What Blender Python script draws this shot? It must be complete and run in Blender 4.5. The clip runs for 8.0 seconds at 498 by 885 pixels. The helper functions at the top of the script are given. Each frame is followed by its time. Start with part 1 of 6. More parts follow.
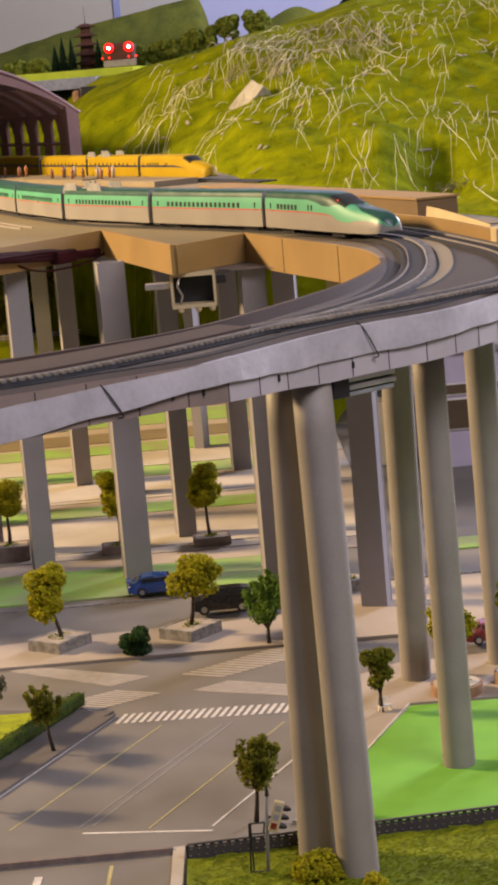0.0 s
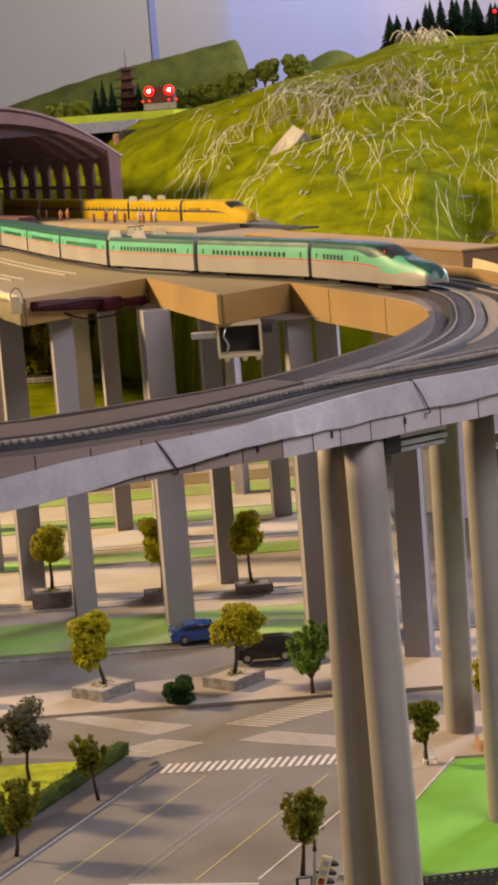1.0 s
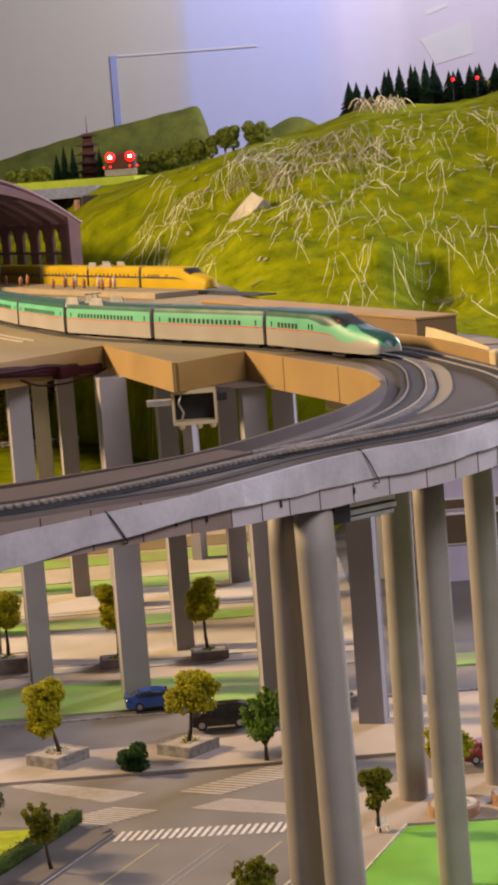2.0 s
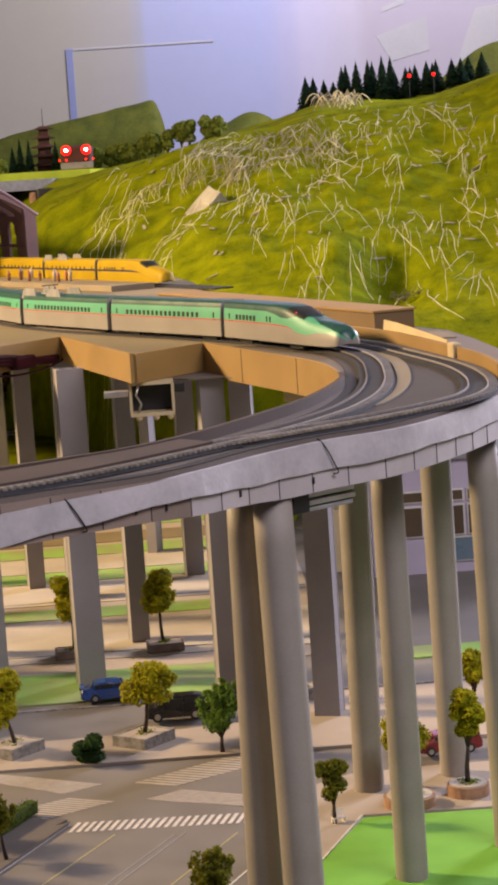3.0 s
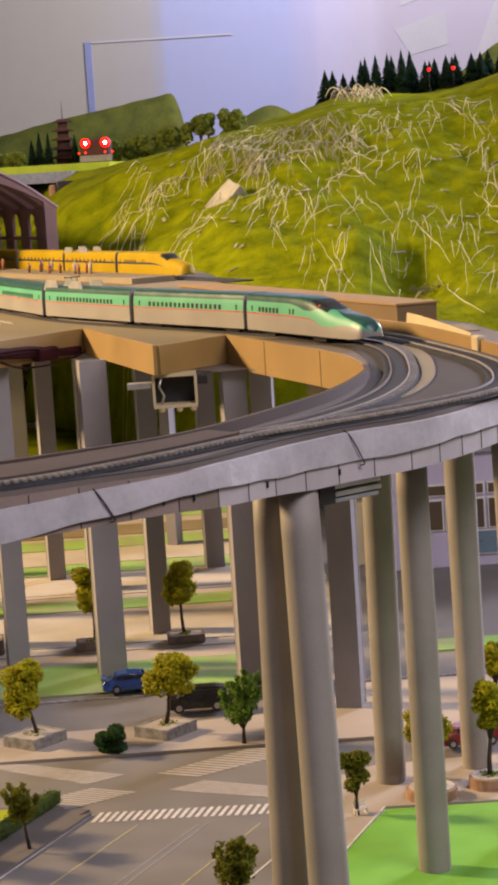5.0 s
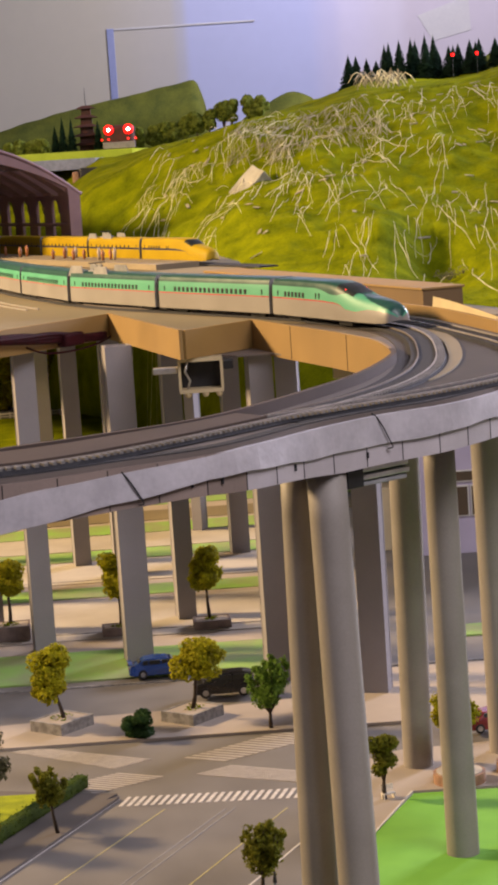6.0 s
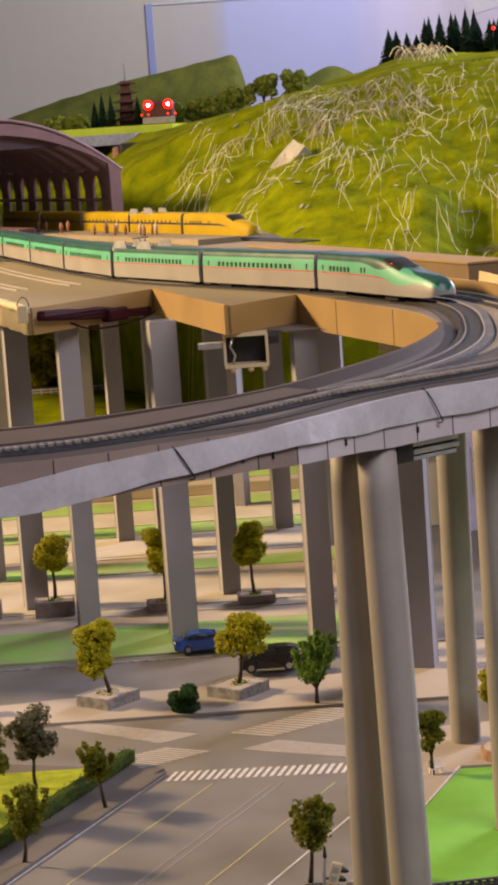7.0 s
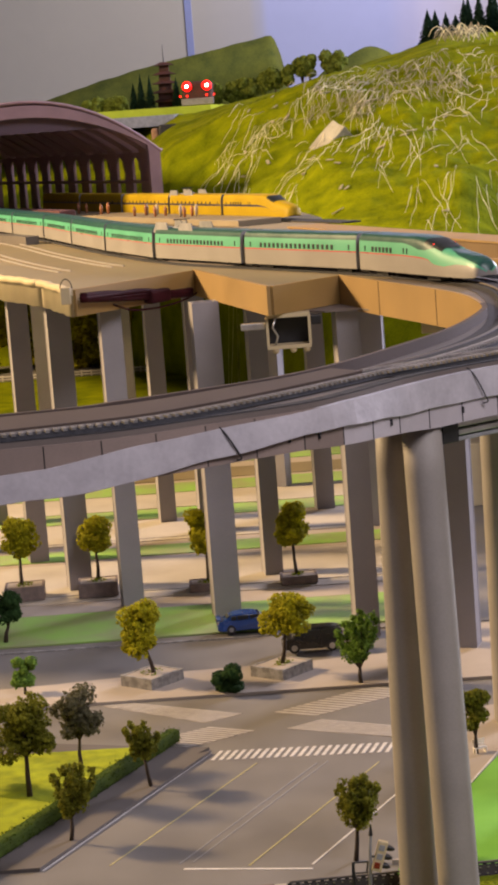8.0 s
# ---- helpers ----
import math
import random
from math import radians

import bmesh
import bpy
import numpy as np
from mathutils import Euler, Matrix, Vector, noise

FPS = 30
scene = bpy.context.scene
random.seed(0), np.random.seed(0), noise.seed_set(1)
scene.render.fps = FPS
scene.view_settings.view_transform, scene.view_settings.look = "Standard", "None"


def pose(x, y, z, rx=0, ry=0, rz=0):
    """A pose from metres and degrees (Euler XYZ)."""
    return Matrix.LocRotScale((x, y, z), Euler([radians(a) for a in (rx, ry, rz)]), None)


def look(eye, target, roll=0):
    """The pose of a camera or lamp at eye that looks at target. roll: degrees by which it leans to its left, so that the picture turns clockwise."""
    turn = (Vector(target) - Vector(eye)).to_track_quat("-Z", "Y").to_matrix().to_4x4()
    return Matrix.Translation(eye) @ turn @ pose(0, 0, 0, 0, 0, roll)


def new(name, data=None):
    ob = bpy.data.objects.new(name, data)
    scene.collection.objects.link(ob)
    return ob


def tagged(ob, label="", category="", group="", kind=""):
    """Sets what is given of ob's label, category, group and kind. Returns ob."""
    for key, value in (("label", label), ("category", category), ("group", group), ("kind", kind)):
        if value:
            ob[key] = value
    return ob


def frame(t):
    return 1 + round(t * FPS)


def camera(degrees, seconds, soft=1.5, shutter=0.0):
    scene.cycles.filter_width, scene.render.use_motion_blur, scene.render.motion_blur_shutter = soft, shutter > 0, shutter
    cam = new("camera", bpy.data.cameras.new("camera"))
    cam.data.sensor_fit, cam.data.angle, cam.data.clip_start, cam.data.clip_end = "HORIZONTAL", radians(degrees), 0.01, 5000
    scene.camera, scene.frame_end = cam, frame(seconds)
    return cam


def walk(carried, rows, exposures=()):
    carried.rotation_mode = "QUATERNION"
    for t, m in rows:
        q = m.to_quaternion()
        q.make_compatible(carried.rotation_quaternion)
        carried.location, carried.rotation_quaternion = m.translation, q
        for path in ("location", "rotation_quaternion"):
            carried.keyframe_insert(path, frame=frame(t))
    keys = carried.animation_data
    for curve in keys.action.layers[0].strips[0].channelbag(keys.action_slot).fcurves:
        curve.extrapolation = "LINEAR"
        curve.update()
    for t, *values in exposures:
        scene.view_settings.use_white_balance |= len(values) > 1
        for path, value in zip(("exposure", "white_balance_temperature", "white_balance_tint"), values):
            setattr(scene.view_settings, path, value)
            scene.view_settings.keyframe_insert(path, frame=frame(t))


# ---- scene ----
cam = camera(13.239, 8.0, soft=3.6)
PATH = [
    (0, (0.03019, 0.01204, 0.56974), (0.04685, 1.98415, 0.23732), -4.872),
    (0.5, (0.02633, 0.01353, 0.57217), (0.03791, 1.98655, 0.24499), -4.541),
    (1, (0.01690, 0.00865, 0.58296), (0.00718, 1.98681, 0.28838), -4.462),
    (1.5, (0.01996, 0.00127, 0.58869), (0.01600, 1.98495, 0.33372), -4.438),
    (2, (0.02659, -0.00255, 0.58861), (0.05534, 1.98289, 0.34936), -4.298),
    (2.2, (0.02496, -0.00247, 0.58768), (0.06448, 1.98293, 0.34975), -4.201),
    (3.3, (0.01760, -0.00205, 0.58258), (0.09383, 1.98084, 0.33279), -3.747),
    (3.5, (0.01436, -0.00198, 0.58165), (0.08878, 1.98071, 0.32983), -3.689),
    (4, (0.01701, -0.00438, 0.58359), (0.08730, 1.97818, 0.32956), -3.556),
    (4.2, (0.01626, -0.00463, 0.58350), (0.08389, 1.97815, 0.33048), -3.568),
    (5.3, (0.01209, -0.00604, 0.58304), (0.06517, 1.97747, 0.33278), -3.625),
    (5.5, (0.01134, -0.00630, 0.58295), (0.06017, 1.97716, 0.33094), -3.651),
    (6, (0.00900, -0.00384, 0.58016), (0.04514, 1.97877, 0.31949), -3.795),
    (6.5, (0.00836, -0.00235, 0.57835), (0.02782, 1.97905, 0.30688), -3.842),
    (7, (0.00019, 0.00002, 0.57943), (0.00016, 1.98022, 0.29874), -3.995),
    (7.5, (-0.00661, -0.00303, 0.58100), (-0.02649, 1.97592, 0.29230), -4.119),
    (8, (-0.00573, -0.00655, 0.58020), (-0.04174, 1.97118, 0.28477), -4.265),
]
walk(cam, [(t, look(eye, target, roll)) for t, eye, target, roll in PATH])

# ---- light ----
world = bpy.data.worlds.new("world")
scene.world = world
world.use_nodes = True
world.node_tree.nodes["Background"].inputs[0].default_value = (0.72, 0.66, 0.70, 1)
world.node_tree.nodes["Background"].inputs[1].default_value = 0.105


def lamp(name, eye, target, power, colour, size, size_y=None, spread=180):
    data = bpy.data.lights.new(name, "AREA")
    data.energy, data.color, data.size = power, colour, size
    data.spread = radians(spread)
    if size_y:
        data.shape, data.size_y = "RECTANGLE", size_y
    ob = new(name, data)
    ob.matrix_world = look(eye, target)
    return ob


# warm exhibition flood light on the left, cool hall light from the right
lamp("warm_flood_light", (-3.6, 3.55, 2.2), (0.2, 3.3, 0.3), 196, (1.0, 0.69, 0.36), 0.45, spread=120)
# unseen cool fill, added from the front to lift upright faces
lamp("front_fill_light", (1.7, -0.6, 3.0), (0.2, 2.3, 0.2), 110, (0.95, 0.87, 0.93), 2.0, 1.4)
lamp("hall_side_light", (4.2, 6.6, 2.1), (0.1, 2.5, 0.1), 500, (0.84, 0.80, 0.98), 1.6, 1.2)
# unseen lamp added to brighten the back wall
lamp("back_wall_light", (1.2, 9.2, 3.0), (1.0, 10.5, 1.0), 96, (0.94, 0.86, 0.95), 1.8, 0.5)


# ---- materials ----
def material(name, base, other=None, rough=0.7, metal=0.0, scale=60.0, fine=600.0, amount=0.5, bump=0.2, random_value=0.0, coat=0.0, spec=0.5):
    """A surface with stains at one scale and grain at another. scale, fine: per metre."""
    m = bpy.data.materials.new(name)
    m.use_nodes = True
    nt = m.node_tree
    n, ln = nt.nodes, nt.links
    bsdf = n["Principled BSDF"]
    other = other or tuple(c * 0.72 for c in base)
    tc = n.new("ShaderNodeTexCoord")
    big, small = n.new("ShaderNodeTexNoise"), n.new("ShaderNodeTexNoise")
    big.inputs["Scale"].default_value, big.inputs["Detail"].default_value = scale, 4.0
    small.inputs["Scale"].default_value, small.inputs["Detail"].default_value = fine, 3.0
    geo = n.new("ShaderNodeNewGeometry")
    for tex in (big, small):
        ln.new(geo.outputs["Position"], tex.inputs["Vector"])
    add = n.new("ShaderNodeMath")
    add.operation = "MULTIPLY_ADD"
    ln.new(small.outputs["Fac"], add.inputs[0])
    add.inputs[1].default_value = 0.45
    ln.new(big.outputs["Fac"], add.inputs[2])
    ramp = n.new("ShaderNodeValToRGB")
    ramp.color_ramp.elements[0].position = 0.72 - 0.28 * amount
    ramp.color_ramp.elements[1].position = 0.72 + 0.28 * amount
    ramp.color_ramp.elements[0].color = (*other, 1)
    ramp.color_ramp.elements[1].color = (*base, 1)
    ln.new(add.outputs[0], ramp.inputs[0])
    out = ramp.outputs[0]
    if random_value:
        info = n.new("ShaderNodeObjectInfo")
        hsv = n.new("ShaderNodeHueSaturation")
        mr = n.new("ShaderNodeMapRange")
        mr.inputs["To Min"].default_value, mr.inputs["To Max"].default_value = 1 - random_value, 1 + random_value
        ln.new(info.outputs["Random"], mr.inputs["Value"])
        ln.new(mr.outputs["Result"], hsv.inputs["Value"])
        ln.new(out, hsv.inputs["Color"])
        out = hsv.outputs[0]
    ln.new(out, bsdf.inputs["Base Color"])
    bsdf.inputs["Metallic"].default_value = metal
    bsdf.inputs["Coat Weight"].default_value = coat
    bsdf.inputs["Specular IOR Level"].default_value = spec
    rr = n.new("ShaderNodeMapRange")
    rr.inputs["To Min"].default_value, rr.inputs["To Max"].default_value = max(0.02, rough - 0.12), min(1.0, rough + 0.12)
    ln.new(big.outputs["Fac"], rr.inputs["Value"])
    ln.new(rr.outputs["Result"], bsdf.inputs["Roughness"])
    if bump:
        b = n.new("ShaderNodeBump")
        b.inputs["Strength"].default_value = bump
        b.inputs["Distance"].default_value = 0.0012
        ln.new(add.outputs[0], b.inputs["Height"])
        ln.new(b.outputs[0], bsdf.inputs["Normal"])
    return m


def glow(name, colour, strength):
    m = bpy.data.materials.new(name)
    m.use_nodes = True
    b = m.node_tree.nodes["Principled BSDF"]
    b.inputs["Base Color"].default_value = (*colour, 1)
    b.inputs["Emission Color"].default_value = (*colour, 1)
    b.inputs["Emission Strength"].default_value = strength
    return m


def foliage(name, light, dark):
    m = material(name, light, dark, rough=0.85, scale=90, fine=900, amount=0.9, bump=0.4, spec=0.2)
    nt = m.node_tree
    geo = nt.nodes.new("ShaderNodeNewGeometry")
    hsv = nt.nodes.new("ShaderNodeHueSaturation")
    mr = nt.nodes.new("ShaderNodeMapRange")
    mr.inputs["To Min"].default_value, mr.inputs["To Max"].default_value = 0.65, 1.3
    nt.links.new(geo.outputs["Random Per Island"], mr.inputs["Value"])
    nt.links.new(mr.outputs["Result"], hsv.inputs["Value"])
    bsdf = nt.nodes["Principled BSDF"]
    src = bsdf.inputs["Base Color"].links[0].from_socket
    nt.links.new(src, hsv.inputs["Color"])
    nt.links.new(hsv.outputs[0], bsdf.inputs["Base Color"])
    # light passes through thin leaves
    tr, mix = nt.nodes.new("ShaderNodeBsdfTranslucent"), nt.nodes.new("ShaderNodeMixShader")
    nt.links.new(hsv.outputs[0], tr.inputs["Color"])
    mix.inputs[0].default_value = 0.42
    nt.links.new(bsdf.outputs[0], mix.inputs[1])
    nt.links.new(tr.outputs[0], mix.inputs[2])
    nt.links.new(mix.outputs[0], nt.nodes["Material Output"].inputs[0])
    return m


M = {}
M["asphalt"] = material("asphalt_paint", (0.190, 0.175, 0.160), (0.142, 0.130, 0.120), 0.62, scale=14, fine=1500, amount=0.8, bump=0.15)
M["pavement"] = material("pavement_card", (0.385, 0.325, 0.265), (0.305, 0.258, 0.213), 0.75, scale=18, fine=1300, amount=0.9, bump=0.15)
M["pale_pavement"] = material("pale_pavement_card", (0.44, 0.395, 0.33), (0.345, 0.305, 0.255), 0.75, scale=16, fine=1300, amount=0.9, bump=0.15)
M["felt"] = material("green_felt", (0.165, 0.39, 0.05), (0.13, 0.33, 0.04), 0.9, scale=30, fine=2500, amount=0.8, bump=0.3, spec=0.2)
M["faded_felt"] = material("faded_green_felt", (0.23, 0.41, 0.085), (0.25, 0.29, 0.13), 0.9, scale=16, fine=1800, amount=0.55, bump=0.3, spec=0.2)
M["lawn"] = material("flocked_lawn", (0.36, 0.40, 0.014), (0.17, 0.21, 0.010), 0.95, scale=60, fine=1100, amount=0.9, bump=0.9, spec=0.15)
M["hill"] = material("hill_turf", (0.215, 0.245, 0.004), (0.085, 0.110, 0.003), 0.95, scale=16, fine=240, amount=0.8, bump=0.6, spec=0.02)
M["far_hill"] = material("far_hill_turf", (0.125, 0.135, 0.020), (0.055, 0.070, 0.012), 0.95, scale=14, fine=120, amount=0.9, bump=0.5, spec=0.15)
M["white_line"] = material("white_road_paint", (0.66, 0.62, 0.58), (0.46, 0.43, 0.40), 0.7, scale=120, fine=1600, amount=0.8, bump=0.1)
M["zebra"] = material("soft_white_road_paint", (0.47, 0.43, 0.40), (0.36, 0.33, 0.31), 0.7, scale=120, fine=1600, amount=0.8, bump=0.1)
M["faint_line"] = material("worn_white_road_paint", (0.29, 0.275, 0.26), (0.23, 0.22, 0.21), 0.7, scale=120, fine=1600, amount=0.8, bump=0.1)
M["yellow_line"] = material("yellow_road_paint", (0.46, 0.40, 0.17), (0.33, 0.29, 0.14), 0.7, scale=120, fine=1600, amount=0.8, bump=0.1)
M["pier"] = material("grey_painted_pipe", (0.285, 0.258, 0.235), (0.235, 0.213, 0.194), 0.6, scale=25, fine=500, amount=0.8, bump=0.06)
M["pillar"] = material("grey_painted_card", (0.275, 0.257, 0.272), (0.230, 0.215, 0.228), 0.7, scale=20, fine=700, amount=0.8, bump=0.08)
M["board"] = material("tan_fibre_board", (0.31, 0.19, 0.06), (0.245, 0.15, 0.048), 0.62, scale=14, fine=1100, amount=0.8, bump=0.08)
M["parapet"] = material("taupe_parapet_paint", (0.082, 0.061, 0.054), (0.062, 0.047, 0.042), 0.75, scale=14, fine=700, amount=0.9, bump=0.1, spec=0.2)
# darker brown copy of the fascia: the light's falloff put into its colour
M["fascia_dim"] = material("dim_brown_card_fascia", (0.26, 0.20, 0.175), (0.21, 0.163, 0.143), 0.75, scale=30, fine=900, amount=0.8, bump=0.1, random_value=0.10, spec=0.3)
M["fascia"] = material("grey_card_fascia", (0.48, 0.44, 0.47), (0.40, 0.365, 0.39), 0.7, scale=30, fine=900, amount=0.8, bump=0.1, random_value=0.08)
M["foil"] = material("silver_foil_tape", (0.475, 0.45, 0.485), (0.36, 0.34, 0.37), 0.55, metal=0.0, scale=45, fine=260, amount=0.8, bump=0.25)
M["deck"] = material("grey_deck_paint", (0.165, 0.135, 0.12), (0.125, 0.103, 0.093), 0.6, scale=16, fine=900, amount=0.9, bump=0.12)
M["sand"] = material("bare_plywood_deck", (0.225, 0.18, 0.105), (0.165, 0.132, 0.08), 0.7, scale=9, fine=700, amount=0.9, bump=0.12)
M["ballast"] = material("dark_track_bed", (0.055, 0.055, 0.062), (0.03, 0.03, 0.036), 0.85, scale=200, fine=2500, amount=0.9, bump=0.6, spec=0.12)
M["sleeper"] = material("grey_plastic_sleeper", (0.19, 0.18, 0.175), (0.14, 0.132, 0.13), 0.5, scale=200, fine=2000, bump=0.1, random_value=0.2)
M["rail"] = material("nickel_rail", (0.40, 0.37, 0.36), (0.30, 0.275, 0.265), 0.45, metal=0.4, scale=150, fine=2000, bump=0.05)
M["train_green"] = material("turquoise_train_paint", (0.085, 0.36, 0.225), (0.075, 0.325, 0.20), 0.45, scale=20, fine=900, bump=0.02)
M["train_roof"] = material("dark_green_train_roof", (0.012, 0.075, 0.06), (0.01, 0.06, 0.05), 0.36, scale=40, fine=900, bump=0.04)
M["train_white"] = material("pearl_white_train_paint", (0.25, 0.235, 0.225), (0.225, 0.21, 0.20), 0.5, scale=20, fine=900, bump=0.02)
M["train_pink"] = material("red_train_stripe", (0.50, 0.05, 0.07), (0.42, 0.04, 0.06), 0.3, scale=60, fine=900, bump=0.0)
M["dark"] = material("black_plastic", (0.018, 0.018, 0.02), (0.010, 0.010, 0.011), 0.45, scale=80, fine=1500, bump=0.1)
M["window"] = material("dark_window_glass", (0.010, 0.014, 0.015), (0.006, 0.009, 0.010), 0.4, scale=60, fine=900, bump=0.0)
M["grey"] = material("grey_plastic", (0.28, 0.28, 0.29), (0.21, 0.21, 0.22), 0.45, scale=80, fine=1500, bump=0.1)
M["yellow"] = material("yellow_train_paint", (0.37, 0.25, 0.002), (0.32, 0.215, 0.002), 0.6, scale=20, fine=900, bump=0.02, spec=0.25)
M["blue_band"] = material("dark_blue_band", (0.02, 0.03, 0.08), None, 0.3, bump=0.0)
M["station"] = material("mauve_station_card", (0.36, 0.23, 0.265), (0.28, 0.18, 0.21), 0.62, scale=20, fine=800, amount=0.8, bump=0.08)
# station mauve darkened to the dim light under the vault
M["tympanum"] = material("dim_vault_purple", (0.12, 0.085, 0.125), (0.10, 0.065, 0.095), 0.7, scale=9, fine=700, amount=0.8, bump=0.06)
# dark maroon with the shade inside the station put into the colour
M["station_shade"] = material("shaded_station_maroon", (0.12, 0.045, 0.045), (0.08, 0.03, 0.03), 0.7, scale=20, fine=800, bump=0.08)
M["platform"] = material("pale_platform", (0.27, 0.22, 0.15), (0.215, 0.175, 0.12), 0.75, scale=15, fine=900, amount=0.8, bump=0.1)
M["stone"] = material("printed_stone_card", (0.30, 0.285, 0.27), (0.16, 0.15, 0.145), 0.8, scale=160, fine=1400, amount=0.5, bump=0.4)
M["brown_stone"] = material("brown_planter_card", (0.20, 0.15, 0.13), (0.13, 0.10, 0.09), 0.8, scale=120, fine=1400, amount=0.5, bump=0.3)
M["brick"] = material("brick_planter_card", (0.36, 0.21, 0.13), (0.25, 0.14, 0.09), 0.8, scale=140, fine=1400, amount=0.5, bump=0.3)
M["bark"] = material("dark_bark", (0.055, 0.035, 0.022), (0.028, 0.018, 0.012), 0.85, scale=250, fine=2500, bump=0.6)
M["rock"] = material("grey_rock", (0.44, 0.42, 0.36), (0.27, 0.255, 0.21), 0.85, scale=25, fine=400, amount=0.7, bump=0.6)
M["straw"] = material("pale_straw", (0.90, 0.86, 0.62), (0.62, 0.57, 0.36), 0.2, scale=40, fine=900, bump=0.1)
M["leaf_olive"] = foliage("olive_foliage", (0.50, 0.47, 0.015), (0.27, 0.25, 0.010))
M["leaf_green"] = foliage("green_foliage", (0.23, 0.38, 0.06), (0.11, 0.20, 0.035))
M["leaf_dark"] = foliage("dark_foliage", (0.27, 0.27, 0.03), (0.13, 0.14, 0.015))
M["leaf_grey"] = foliage("dusty_grey_foliage", (0.21, 0.20, 0.115), (0.10, 0.095, 0.055))
M["leaf_bush"] = foliage("dark_bush_foliage", (0.055, 0.12, 0.035), (0.025, 0.06, 0.018))
M["meadow"] = material("bright_meadow_flock", (0.42, 0.47, 0.03), (0.28, 0.33, 0.02), 0.95, scale=12, fine=300, amount=0.8, bump=0.4, spec=0.15)
M["verge"] = material("rough_verge_turf", (0.19, 0.225, 0.012), (0.085, 0.11, 0.006), 0.95, scale=70, fine=1500, amount=0.8, bump=0.8, spec=0.1)
M["verge_leaf"] = foliage("verge_tufts", (0.23, 0.27, 0.012), (0.11, 0.14, 0.008))
M["hedge"] = foliage("hedge_foliage", (0.105, 0.16, 0.020), (0.050, 0.085, 0.012))
M["conifer"] = foliage("conifer_needles", (0.020, 0.055, 0.030), (0.010, 0.030, 0.016))
M["turf"] = foliage("turf_tufts", (0.24, 0.285, 0.012), (0.14, 0.19, 0.009))
M["car_blue"] = material("blue_car_paint", (0.012, 0.055, 0.24), (0.010, 0.045, 0.20), 0.25, bump=0.0, coat=0.6)
M["car_black"] = material("black_car_paint", (0.009, 0.008, 0.008), (0.007, 0.006, 0.006), 0.3, bump=0.0, coat=0.15)
M["car_red"] = material("red_car_paint", (0.19, 0.009, 0.012), (0.15, 0.008, 0.010), 0.28, bump=0.0, coat=0.6)
M["silver"] = material("silver_metal", (0.55, 0.54, 0.53), (0.42, 0.41, 0.40), 0.35, metal=0.8, bump=0.05)
M["white"] = material("white_card", (0.70, 0.67, 0.62), (0.60, 0.57, 0.53), 0.7, scale=20, fine=800, bump=0.08)
M["cream"] = material("cream_card", (0.55, 0.45, 0.27), (0.47, 0.38, 0.23), 0.7, scale=20, fine=800, bump=0.08)
M["hung_board"] = material("pale_hung_board", (0.50, 0.50, 0.53), (0.46, 0.46, 0.50), 0.7, scale=4, fine=80, bump=0.03)
M["brown_board"] = material("brown_board_end", (0.17, 0.105, 0.045), (0.13, 0.08, 0.035), 0.65, scale=14, fine=1100, amount=0.8, bump=0.08)
M["curve_paint"] = material("dark_curve_paint", (0.078, 0.068, 0.066), (0.052, 0.046, 0.046), 0.8, scale=30, fine=900, amount=0.9, bump=0.15, spec=0.15)
M["twig"] = material("grey_dry_twigs", (0.36, 0.32, 0.22), (0.20, 0.175, 0.12), 0.6, scale=60, fine=900, bump=0.2)
M["leaf_back"] = foliage("soft_green_foliage", (0.28, 0.33, 0.05), (0.14, 0.18, 0.03))
# grey lowered so that the pavement colour includes the hedge's shadow
M["dark_pavement"] = material("grey_pavement_card", (0.125, 0.108, 0.098), (0.095, 0.083, 0.076), 0.75, scale=18, fine=1300, amount=0.9, bump=0.15)
M["wall"] = material("beige_hall_wall", (0.385, 0.375, 0.355), (0.35, 0.34, 0.325), 0.85, scale=1.2, fine=40, amount=0.9, bump=0.05)


def light_tinted_wall(name, stops):
    """Wall with light put into its colour: tint runs softly between stops along x."""
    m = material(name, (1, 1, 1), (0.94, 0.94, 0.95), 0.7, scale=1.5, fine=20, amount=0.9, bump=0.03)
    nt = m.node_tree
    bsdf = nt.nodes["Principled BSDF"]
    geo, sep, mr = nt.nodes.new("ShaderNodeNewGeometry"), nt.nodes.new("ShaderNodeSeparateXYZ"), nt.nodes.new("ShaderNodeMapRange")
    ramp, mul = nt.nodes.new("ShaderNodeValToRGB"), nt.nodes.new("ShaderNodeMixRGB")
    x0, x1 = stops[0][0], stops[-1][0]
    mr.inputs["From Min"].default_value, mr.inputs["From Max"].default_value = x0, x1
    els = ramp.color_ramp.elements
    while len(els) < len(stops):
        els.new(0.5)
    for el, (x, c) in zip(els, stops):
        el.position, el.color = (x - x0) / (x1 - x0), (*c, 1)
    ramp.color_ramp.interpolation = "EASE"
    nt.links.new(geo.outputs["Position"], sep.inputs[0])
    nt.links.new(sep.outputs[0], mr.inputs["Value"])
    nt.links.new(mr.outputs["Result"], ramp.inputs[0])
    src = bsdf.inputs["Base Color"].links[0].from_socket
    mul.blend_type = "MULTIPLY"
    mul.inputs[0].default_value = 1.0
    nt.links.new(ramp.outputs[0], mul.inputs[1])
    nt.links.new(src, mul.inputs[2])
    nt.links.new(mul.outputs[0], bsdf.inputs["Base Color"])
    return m


